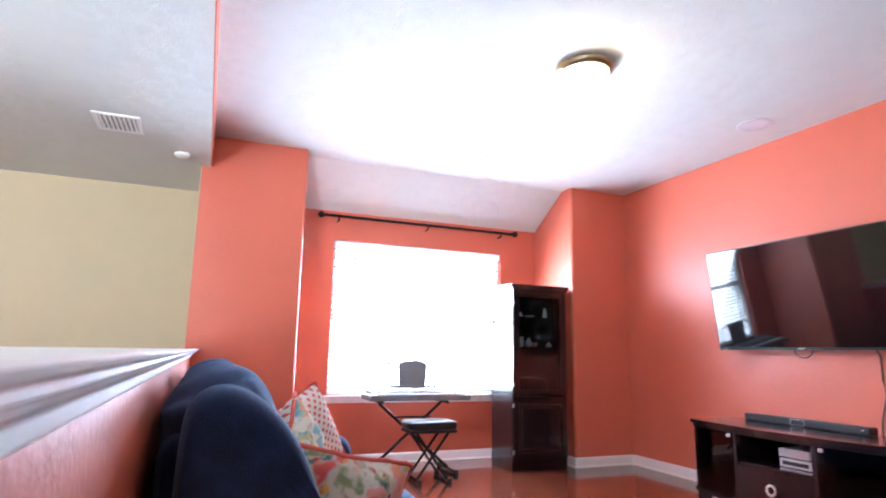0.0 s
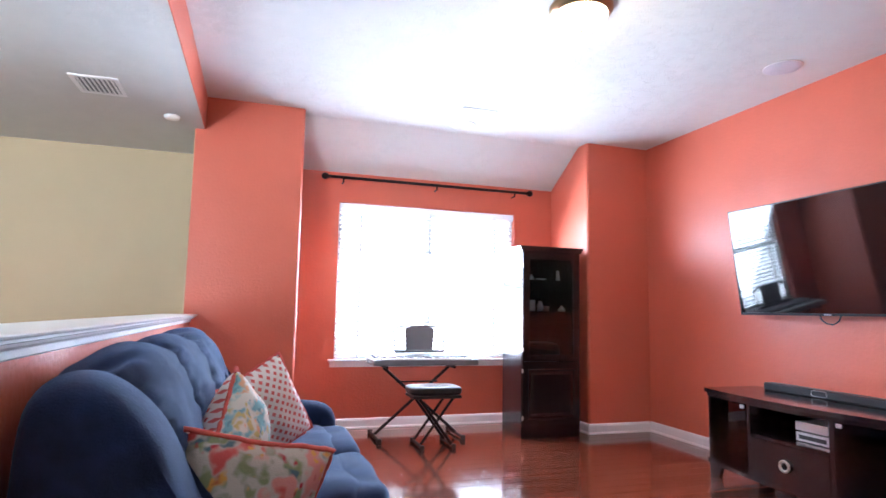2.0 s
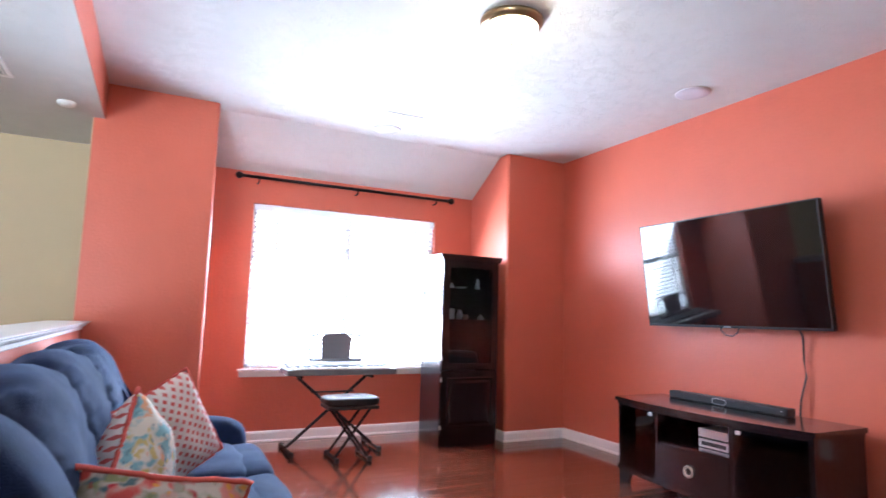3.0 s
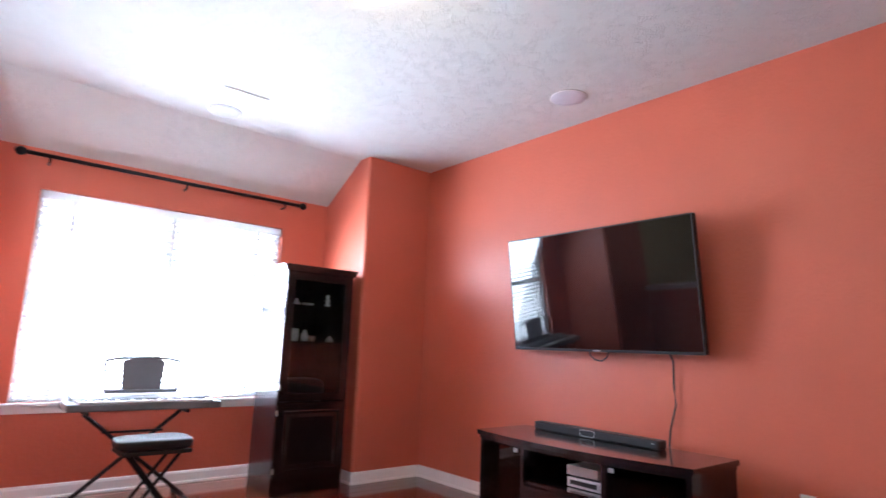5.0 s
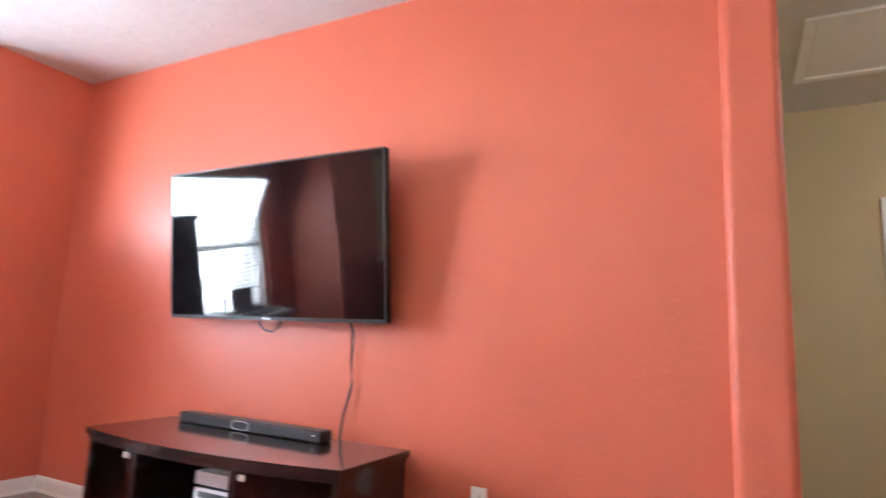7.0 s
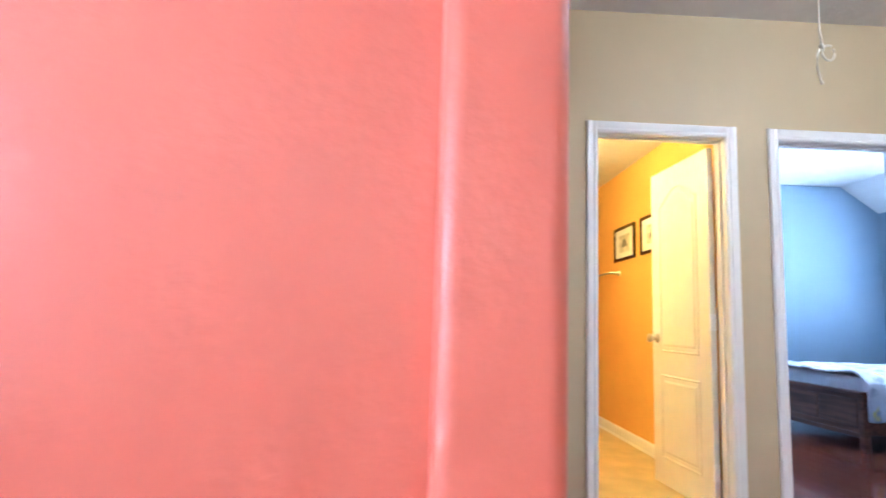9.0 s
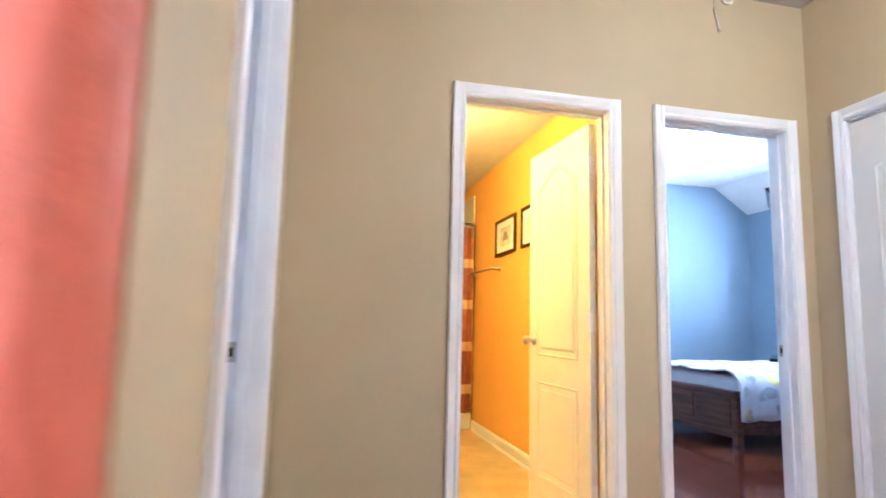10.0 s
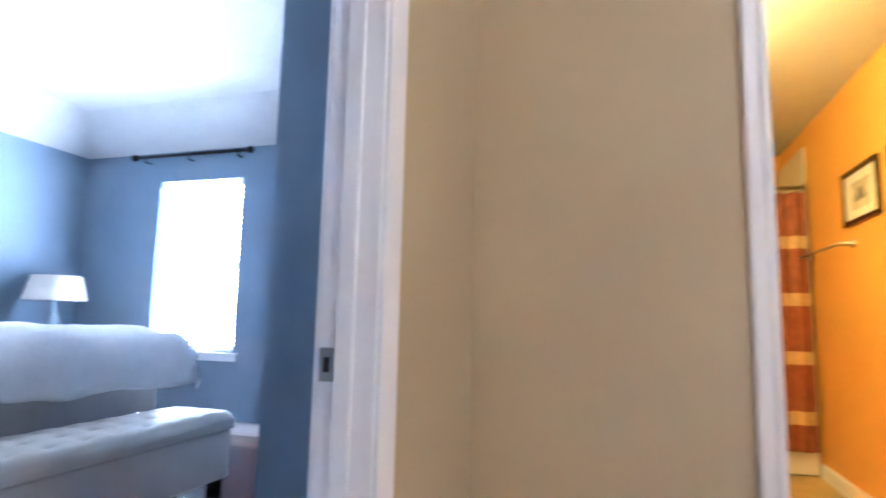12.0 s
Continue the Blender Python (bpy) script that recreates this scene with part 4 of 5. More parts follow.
for a in ((0.004, 0.075, 0.685, 1.69), (w - 0.075, w - 0.004, 0.685, 1.69), (0.075, w - 0.075, 0.685, 0.745), (0.075, w - 0.075, 1.625, 1.69)):
    box(bm, a[0], a[1], -0.020, 0.0, a[2], a[3], bevel=0.003)
child("door_frame", bm, ESPRESSO, cb)
bm = B(0.004, w - 0.004, -0.018, 0.0, 0.11, 0.675, bevel=0.003)
ld = child("lower_door", bm, ESPRESSO, cb)
bm = bmesh.new()
rows = []
for ins, dd in ((0.058, -0.0175), (0.066, -0.023), (0.082, -0.0195), (0.11, -0.025)):
    rows.append([bm.verts.new(p) for p in ((ins, dd - 0.001, 0.11 + ins), (w - ins, dd - 0.001, 0.11 + ins), (w - ins, dd - 0.001, 0.675 - ins), (ins, dd - 0.001, 0.675 - ins))])
for a, b in zip(rows, rows[1:]):
    for i in range(4):
        bm.faces.new((a[i], a[(i + 1) % 4], b[(i + 1) % 4], b[i]))
bm.faces.new(rows[-1])
child("raised_panel", bm, ESPRESSO, ld)
for z in (1.56, 0.79, 0.60, 0.18):
    child("hinge", B(-0.004, 0.012, -0.022, -0.018, z - 0.018, z + 0.018), NICKEL, cb, "small metal hinge")
def knick(name, label, cat, x, y, z, prof, m=CERAM):
    e = thing(name, label, cat, (x, y, z))
    child("body", lathe(bmesh.new(), prof, 18), m, e, smooth=True)
knick("figurine", "small white ceramic figurine on the cabinet shelf", "figurine", 3.62, 5.80, 1.435, [(0.022, 0), (0.024, 0.01), (0.014, 0.03), (0.02, 0.05), (0.012, 0.075), (0.016, 0.09), (0.0, 0.105)])
knick("small_dish", "low white dish on the cabinet shelf", "dish", 3.44, 5.80, 1.435, [(0.02, 0), (0.05, 0.014), (0.052, 0.018), (0.03, 0.012), (0.0, 0.01)])
knick("small_bell", "tiny ceramic bell on the cabinet shelf", "figurine", 3.34, 5.80, 1.435, [(0.03, 0), (0.026, 0.02), (0.012, 0.035), (0.008, 0.05), (0.0, 0.055)])
e = thing("photo_card", "small pale card standing on the cabinet shelf", "card", (3.345, 5.80, 1.145))
child("card", B(-0.032, 0.032, -0.004, 0.004, 0, 0.10, bevel=0.002), PAPER, e)
knick("small_vase", "small pale vase on the cabinet shelf", "vase", 3.43, 5.80, 1.145, [(0.02, 0), (0.032, 0.03), (0.026, 0.06), (0.014, 0.08), (0.018, 0.09), (0.0, 0.088)], CERAM)
knick("small_cup", "small pink cup on the cabinet shelf", "cup", 3.495, 5.80, 1.145, [(0.022, 0), (0.028, 0.02), (0.030, 0.045), (0.026, 0.045), (0.0, 0.03)], PINKC)
knick("small_shell", "small white shell ornament on the cabinet shelf", "ornament", 3.66, 5.80, 1.145, [(0.035, 0), (0.03, 0.02), (0.016, 0.04), (0.0, 0.055)])
e = thing("stored_basket", "dark folded thing on the cabinet floor behind glass", "basket", (3.46, 5.86, 0.678))
child("body", pillowy(bmesh.new(), 0.17, 0.12, 0.085, 6, 0.3, Matrix.Translation((0, 0, 0.085))), BLACK, e, smooth=True)

# ---- keyboard, stand and bench ----
ks = thing("keyboard_stand", "black folding cross-legged keyboard stand", "keyboard stand", (2.28, 5.98, 0))
for sx in (-1, 1):
    yy = 0.018 * sx
    child("leg", tube(bmesh.new(), [(-0.375 * sx, yy, 0.03), (0.31 * sx, yy, 0.615)], 0.014, 8), BLACKM, ks)
    child("foot_bar", tube(bmesh.new(), [(-0.375 * sx, -0.21, 0.022), (-0.375 * sx, 0.19, 0.022)], 0.014, 8), BLACKM, ks)
    child("top_bar", tube(bmesh.new(), [(0.31 * sx, -0.16, 0.628), (0.31 * sx, 0.17, 0.628)], 0.014, 8), BLACKM, ks)
    for yb in (-0.215, 0.195):
        child("rubber_foot", B(-0.375 * sx - 0.020, -0.375 * sx + 0.020, yb - 0.018, yb + 0.018, 0, 0.042, bevel=0.006), BLACK, ks)
child("crossbar", tube(bmesh.new(), [(-0.19, -0.02, 0.49), (0.19, -0.02, 0.49)], 0.008, 8), BLACKM, ks)
child("pivot", tube(bmesh.new(), [(0, -0.04, 0.35), (0, 0.04, 0.35)], 0.022, 12), BLACKM, ks)

kb = thing("keyboard", "grey electronic keyboard with music rest on the stand", "keyboard", (2.335, 5.98, 0.642))
child("body", B(-0.485, 0.485, -0.165, 0.165, 0.0, 0.05, bevel=0.010), GREYP, kb)
child("control_panel", prism(bmesh.new(), [(-0.02, 0.05), (0.0, 0.075), (0.14, 0.088), (0.16, 0.05)], -0.44, 0.44, "x"), mat("dark_silver_panel", (0.32, 0.32, 0.33), 0.35, 0.4), kb, "silver control panel")
kw = 0.84 / 36
for i in range(36):
    x0 = -0.42 + i * kw
    child("white_key", B(x0 + 0.0008, x0 + kw - 0.0008, -0.160, -0.02, 0.05, 0.064, bevel=0.0015, seg=1), KEYW, kb)
for i in range(35):
    if i % 7 in (0, 1, 3, 4, 5):
        x0 = -0.42 + (i + 1) * kw
        child("black_key", B(x0 - 0.006, x0 + 0.006, -0.115, -0.02, 0.064, 0.074, bevel=0.0015, seg=1), BLACK, kb)
mr_ = child("music_rest", prism(bmesh.new(), [(-0.13, 0.10), (0.13, 0.10), (0.145, 0.32), (0.08, 0.332), (0, 0.336), (-0.08, 0.332), (-0.145, 0.32)], 0.125, 0.130, "y"), GREYP, kb, "grey plastic music rest")
child("rest_frame", prism(bmesh.new(), [(-0.252, 0.305), (-0.15, 0.329), (0, 0.334), (0.15, 0.329), (0.252, 0.305), (0.262, 0.322), (0.15, 0.346), (0, 0.352), (-0.15, 0.346), (-0.262, 0.322)], 0.119, 0.124, "y"), GREYP, mr_)
for sx in (-1, 1):
    child("rest_upright", prism(bmesh.new(), [(sx * 0.225, 0.10), (sx * 0.243, 0.10), (sx * 0.258, 0.318), (sx * 0.240, 0.318)], 0.125, 0.130, "y"), GREYP, mr_)
child("rest_ledge", B(-0.24, 0.24, 0.09, 0.135, 0.094, 0.118, bevel=0.004), GREYP, mr_)

be = thing("keyboard_bench", "black padded folding keyboard bench", "bench", (2.335, 5.63, 0))
child("cushion", pillowy(bmesh.new(), 0.228, 0.150, 0.038, 10, 0.25, Matrix.Translation((0, 0, 0.462))), VINYL, be, smooth=True)
child("seat_board", B(-0.210, 0.210, -0.135, 0.135, 0.40, 0.424, bevel=0.004), BLACK, be)
for sx in (-1, 1):
    for yb in (-0.10, 0.10):
        child("leg", tube(bmesh.new(), [(-0.13 * sx, yb + 0.012 * sx, 0.03), (0.15 * sx, yb + 0.012 * sx, 0.40)], 0.012, 8), BLACKM, be)
    child("foot_bar", tube(bmesh.new(), [(-0.135 * sx, -0.15, 0.02), (-0.135 * sx, 0.15, 0.02)], 0.013, 8), BLACKM, be)
    for yb in (-0.155, 0.155):
        child("rubber_foot", B(-0.135 * sx - 0.018, -0.135 * sx + 0.018, yb - 0.016, yb + 0.016, 0, 0.038, bevel=0.006), BLACK, be)

# ---- sofa ----
so = thing("sofa", "navy blue microfibre reclining sofa with channelled back cushions", "sofa", (0, 0, 0))
YA, YZ = 2.08, 4.46
AW = 0.24
def arm(y0, y1, drop=0.0):
    """A sofa end: high at the back, sweeping down to the arm front, all edges rounded."""
    prof = [(0.44, 0.06), (0.44, 0.92), (0.455, 1.00), (0.495, 1.04), (0.55, 1.045), (0.60, 1.02), (0.66, 0.965), (0.71, 0.885 - drop * 0.5), (0.745, 0.78 - drop * 0.5), (0.785, 0.68 - drop * 0.3), (0.86, 0.62), (1.00, 0.60), (1.18, 0.60), (1.29, 0.575), (1.335, 0.52), (1.34, 0.44), (1.33, 0.06)]
    prof = [(x, z if z < 0.6 else 0.6 + (z - 0.6) * 0.885) for x, z in prof]
    cx, cz = 0.8, 0.45
    bm = bmesh.new()
    rows = []
    for f, s in ((0.0, 0.80), (0.05, 0.90), (0.16, 0.965), (0.33, 0.995), (0.5, 1.0), (0.67, 0.995), (0.84, 0.965), (0.95, 0.90), (1.0, 0.80)):
        rows.append([bm.verts.new((cx + (x - cx) * (1 - (1 - s) * 0.35), y0 + f * (y1 - y0), max(0.06, z - (1 - s) * 0.32 * (1 if z > 0.3 else 0)))) for x, z in prof])
    n = len(prof)
    for a, b in zip(rows, rows[1:]):
        for i in range(n):
            bm.faces.new((a[i], a[(i + 1) % n], b[(i + 1) % n], b[i]))
    bm.faces.new(rows[0])
    bm.faces.new(rows[-1])
    return bm
def rounded(ob, lv=2):
    md = ob.modifiers.new("round", "SUBSURF")
    md.levels = md.render_levels = lv
    return ob
rounded(child("arm", arm(YA, YA + AW), NAVY, so, smooth=True))
rounded(child("arm", arm(YZ - AW, YZ, 0.10), NAVY, so, smooth=True))
child("base", B(0.42, 1.28, YA + 0.1, YZ - 0.1, 0.05, 0.36, bevel=0.02), NAVY, so)
child("back_frame", B(0.40, 0.53, YA + 0.15, YZ - 0.15, 0.3, 0.87, bevel=0.05, seg=4), NAVY, so)
def lobe(sx, sy, sz, m, seed):
    """A puffed channel of a sofa back, gathered along its seams."""
    bm = pillowy(bmesh.new(), sx, sy, sz, 20, 0.1, Matrix(), 0.014, seed, 2.7)
    for v in bm.verts:
        e = min(1, abs(v.co.y) / sy)
        k = max(0, e - 0.35) / 0.65
        g = math.sin(v.co.z * 95 + 2.2 * noise.noise(v.co * 9 + Vector((seed, 0, 0))) + seed) * 0.024 * k
        v.co = m @ (v.co * (1 + g / max(0.05, v.co.length)) + 0.006 * noise.noise_vector(v.co * 14 + Vector((seed, 3, 0))))
    return bm
n = 3
cw = (YZ - YA - 2 * AW + 0.10) / n
for i in range(n):
    yc = YA + AW - 0.05 + cw * (i + 0.5)
    m = Matrix.Translation((0.565, yc, 0.800)) @ Matrix.Rotation(radians(-22), 4, "Y")
    child("back_cushion", lobe(0.150, cw / 2 * 1.03, 0.215, m, i), NAVY, so, smooth=True)
    for j in (-1, 1):
        m = Matrix.Translation((0.69, yc + j * cw / 4, 0.565)) @ Matrix.Rotation(radians(-16), 4, "Y")
        child("lumbar_cushion", lobe(0.135, cw / 4 * 1.06, 0.135, m, i * 3 + j), NAVY, so, smooth=True)
    for k, (xc, hx) in enumerate(((0.86, 0.15), (1.12, 0.14), (1.29, 0.075))):
        m = Matrix.Translation((xc, yc, 0.41 - 0.012 * k))
        child("seat_cushion", pillowy(bmesh.new(), hx * 1.10, cw / 2 * 1.03, 0.088, 16, 0.30, m, 0.020, 11 + i * 3 + k, 5.0), NAVY, so, smooth=True)
    child("footrest", pillowy(bmesh.new(), 0.05, cw / 2 * 0.98, 0.15, 8, 0.1, Matrix.Translation((1.315, yc, 0.22)), 0.008, i), NAVY, so, smooth=True)
for x in (0.5, 1.2):
    for y in (YA + 0.12, YZ - 0.12):
        child("foot", B(x - 0.03, x + 0.03, y - 0.03, y + 0.03, 0, 0.06, bevel=0.005), BLACK, so)


def cushion(name, label, at, rot, half, front, back, seed):
    """A square throw pillow: two swelling printed faces, pinched corners and a cord along the seam."""
    e = thing(name, label, "throw pillow")
    N = 18
    def pt(u, v, s):
        c = (1 - abs(u) ** 2.2) * (1 - abs(v) ** 2.2)
        k = 1 - 0.045 * (1 - (abs(u) ** 3 * abs(v) ** 3)) * max(abs(u), abs(v)) ** 6 * (1 - min(abs(u), abs(v)))
        wv = noise.noise(Vector((u * 2 + seed, v * 2, s * 3))) * 0.030 * c
        return Vector((u * half * k, s * (0.105 * max(c, 0) ** 0.5) + wv, v * half * k))
    for s, mt, nm in ((-1, front, "front_cover"), (1, back, "back_cover")):
        bm = bmesh.new()
        g = [[bm.verts.new(pt(-1 + 2 * i / N, -1 + 2 * j / N, s)) for j in range(N + 1)] for i in range(N + 1)]
        for i in range(N):
            for j in range(N):
                bm.faces.new((g[i][j], g[i + 1][j], g[i + 1][j + 1], g[i][j + 1]))
        child(nm, bm, mt, e, smooth=True)
    edge = [(-1 + 2 * i / N, -1) for i in range(N)] + [(1, -1 + 2 * i / N) for i in range(N)] + [(1 - 2 * i / N, 1) for i in range(N)] + [(-1, 1 - 2 * i / N) for i in range(N)]
    child("piping", tube(bmesh.new(), [pt(u, v, 0) + 0.004 * noise.noise_vector(Vector((u * 6, v * 6, seed))) for u, v in edge], 0.0075, 8, True), CORAL_TRIM, e, "coral cord piping", True)
    e.matrix_basis = Matrix.Translation(at) @ Euler([radians(a) for a in rot]).to_matrix().to_4x4()
    return e


cushion("floral_pillow", "floral throw pillow with coral piping leaning on the sofa arm", (0.845, 2.49, 0.600), (16, 13, 12), 0.195, FLORAL, MEDAL, 1)
cushion("watercolour_pillow", "watercolour floral throw pillow leaning on the sofa back", (0.82, 3.02, 0.670), (-6, 47, 70), 0.172, FLORAL2, MEDAL, 2)
cushion("medallion_pillow", "pale throw pillow with coral medallions on the sofa", (0.905, 3.47, 0.675), (-12, 63, 18), 0.188, MEDAL, FLORAL2, 3)

# ---- bathroom ----
def framed(name, x0, x1, z0, z1, y):
    e = thing(name, "dark framed botanical print on the mustard wall", "picture", ((x0 + x1) / 2, y, (z0 + z1) / 2), group="bathroom prints")
    hx, hz = (x1 - x0) / 2, (z1 - z0) / 2
    bm = bmesh.new()
    for a in ((-hx, -hx + 0.028, -hz, hz), (hx - 0.028, hx, -hz, hz), (-hx + 0.028, hx - 0.028, -hz, -hz + 0.028), (-hx + 0.028, hx - 0.028, hz - 0.028, hz)):
        box(bm, a[0], a[1], 0.0, 0.022, a[2], a[3], bevel=0.004)
    child("frame", bm, ESPRESSO, e)
    child("mat_board", B(-hx + 0.026, hx - 0.026, 0.004, 0.010, -hz + 0.026, hz - 0.026), PAPER, e)
    child("print", B(-hx * 0.5, hx * 0.5, 0.010, 0.012, -hz * 0.5, hz * 0.5), mat("sepia_print", (0.55, 0.50, 0.40), 0.8, var=0.35, scale=25), e)
    child("ink_mark", prism(bmesh.new(), [(-hx * 0.3, -hz * 0.2), (hx * 0.3, -hz * 0.25), (hx * 0.18, hz * 0.12), (0, hz * 0.28), (-hx * 0.2, hz * 0.1)], 0.012, 0.0128, "y"), INK, e)


framed("framed_print", 8.50, 9.00, 1.57, 1.88, -0.218)
framed("framed_print", 7.87, 8.37, 1.57, 1.88, -0.218)
e = thing("towel_bar", "brushed metal towel bar on the bathroom wall", "towel bar", (9.3, -0.218, 1.47))
child("bar", tube(bmesh.new(), [(-0.40, 0.075, 0), (0.40, 0.075, 0)], 0.009, 10), NICKEL, e, smooth=True)
for sx in (-1, 1):
    child("post", lathe(bmesh.new(), [(0.026, 0), (0.026, 0.008), (0.012, 0.014), (0.012, 0.085), (0.0, 0.088)], 16, Matrix.Translation((sx * 0.39, 0, 0)) @ Matrix.Rotation(radians(-90), 4, "X")), NICKEL, e, smooth=True)
tb = thing("bathtub", "white bathtub with a tall surround", "bathtub", (9.70, 0, 0))
child("apron", B(0, 0.06, -0.212, 1.315, 0.004, 0.42, bevel=0.02, seg=3), TUB, tb)
child("basin", B(0.06, 0.69, -0.21, 1.31, 0.004, 0.12), TUB, tb)
child("surround_end", B(0.0, 0.69, -0.214, -0.200, 0.42, 2.27, bevel=0.006), TUB, tb, "white tub surround panel")
child("surround_back", B(0.675, 0.695, -0.20, 1.31, 0.10, 2.10, bevel=0.006), TUB, tb, "white tub surround panel")
e = thing("shower_rod", "brushed metal shower curtain rod", "shower rod", (9.665, 0, 1.97))
child("rod", tube(bmesh.new(), [(0, -0.195, 0), (0, 1.315, 0)], 0.013, 12), NICKEL, e, smooth=True)
child("flange", lathe(bmesh.new(), [(0.032, 0), (0.03, 0.01), (0.016, 0.02), (0.0, 0.021)], 16, Matrix.Translation((0, -0.197, 0)) @ Matrix.Rotation(radians(-90), 4, "X")), NICKEL, e, smooth=True)
cu = thing("shower_curtain", "rust and gold patchwork satin shower curtain", "shower curtain", (9.64, 0, 0))
rng = random.Random(4)
zs = [0.17 + 0.044 * i for i in range(41)]
bm = bmesh.new()
ny = 90
ys = [-0.19 + 1.44 * i / ny for i in range(ny + 1)]
fold = lambda y, z: 0.022 * math.sin(y * 62 + 0.6 * math.sin(y * 9)) * (0.75 + 0.25 * z / 1.9) + 0.008 * math.sin(y * 23 + z)
grid = [[bm.verts.new((fold(y, z), y, z)) for z in zs] for y in ys]
for i in range(ny):
    for j in range(len(zs) - 1):
        f = bm.faces.new((grid[i][j], grid[i + 1][j], grid[i + 1][j + 1], grid[i][j + 1]))
        blk, zz = int((ys[i] + 0.12) / 0.105), (zs[j] - 0.32) % 0.40
        f.material_index = 1 if blk % 2 == 0 and zz < 0.088 else (2 if blk % 2 and 0.30 < zz < 0.39 else 0)
child("cloth", bm, [CURT_A, CURT_B, CURT_C], cu, smooth=True)
for i in range(12):
    y = -0.13 + i * 0.12
    rg = [(0.025 + 0.022 * math.cos(a), y, 1.955 + 0.028 * math.sin(a)) for a in [2 * math.pi * k / 12 for k in range(12)]]
    child("ring", tube(bmesh.new(), rg, 0.003, 6, True), NICKEL, cu)

# ---- guest bedroom ----
gb = thing("guest_bed", "dark walnut bed with white and grey leaf bedding", "bed", (8.50, -2.14, 0))
LX = 1.62
for x in (0.0, LX - 0.06):
    child("post", B(x, x + 0.06, -0.06, 0.0, 0, 0.49, bevel=0.004), WALNUT, gb)
fb = child("footboard", B(0.06, LX - 0.06, -0.045, -0.012, 0.14, 0.47, bevel=0.003), WALNUT, gb)
for i in range(3):
    x0 = 0.075 + i * (LX - 0.15) / 3
    child("panel", B(x0, x0 + (LX - 0.15) / 3 - 0.03, -0.012, 0.0, 0.20, 0.43, bevel=0.006), WALNUT, fb)
child("top_rail", B(0.0, LX, -0.07, 0.012, 0.47, 0.495, bevel=0.004), WALNUT, gb)
child("bottom_rail", B(0.06, LX - 0.06, -0.05, -0.004, 0.11, 0.15, bevel=0.003), WALNUT, gb)
for x in (0.005, LX - 0.035):
    child("side_rail", B(x, x + 0.03, -2.05, -0.06, 0.14, 0.36, bevel=0.003), WALNUT, gb)
child("headboard", B(0, LX, -2.12, -2.06, 0, 1.10, bevel=0.006), WALNUT, gb)
child("mattress", B(0.05, LX - 0.05, -2.05, -0.08, 0.30, 0.61, bevel=0.06, seg=4), LINEN, gb)
bm = bmesh.new()
NX, NY = 40, 46
def quilt(u, v):
    x = -0.20 + u * (LX + 0.40)
    y = -1.6 + v * 1.58
    over = max(0, 0.0 - x, x - LX)
    z = 0.640 + 0.022 * noise.noise(Vector((x * 3, y * 3, 0))) + 0.012 * noise.noise(Vector((x * 9, y * 9, 4)))
    if over > 0:
        xx = -0.03 - 0.03 * noise.noise(Vector((y * 5, 0, 1))) if x < 0 else LX + 0.03
        return Vector((xx - 0.02 * math.sin(y * 14) * (1 if x < 0 else -1), y, 0.645 - over * (1.9 + 0.5 * noise.noise(Vector((y * 4, 3, 2))))))
    edge = min(x, LX - x)
    return Vector((x, y, z - 0.05 * max(0, 1 - edge / 0.10) ** 2))
g = [[bm.verts.new(quilt(i / NX, j / NY)) for j in range(NY + 1)] for i in range(NX + 1)]
for i in range(NX):
    for j in range(NY):
        bm.faces.new((g[i][j], g[i + 1][j], g[i + 1][j + 1], g[i][j + 1]))
cf = child("comforter", bm, QUILT, gb, "white comforter with grey and yellow leaves", True)
sd = cf.modifiers.new("thick", "SOLIDIFY")
sd.thickness, sd.offset = 0.02, 1
e = thing("guest_pillow", "white bed pillow against the headboard", "pillow", (9.0, -3.90, 0.64))
child("cover", pillowy(bmesh.new(), 0.33, 0.10, 0.22, 8, 0.3, Matrix.Translation((0, 0, 0.20)) @ Matrix.Rotation(radians(-15), 4, "X"), 0.01), LINEN, e, smooth=True)
hu = thing("bookshelf", "tall narrow dark wooden shelf unit seen edge-on", "shelf unit", (7.50, -1.685, 0), rz=-43.5)
child("side_panel", B(0.0, 0.62, -0.022, 0.018, 0, 1.92, bevel=0.003), ESPRESSO, hu)
child("crown", prism(bmesh.new(), [(0.02, 1.92), (0.05, 1.945), (0.055, 1.96), (-0.05, 1.96), (-0.045, 1.945), (-0.025, 1.92)], -0.03, 0.64, "x"), ESPRESSO, hu)
child("ledge", B(-0.01, 0.63, -0.03, 0.075, 0.80, 0.822, bevel=0.005), ESPRESSO, hu)
child("plinth", B(-0.01, 0.63, -0.03, 0.026, 0, 0.06, bevel=0.004), ESPRESSO, hu)

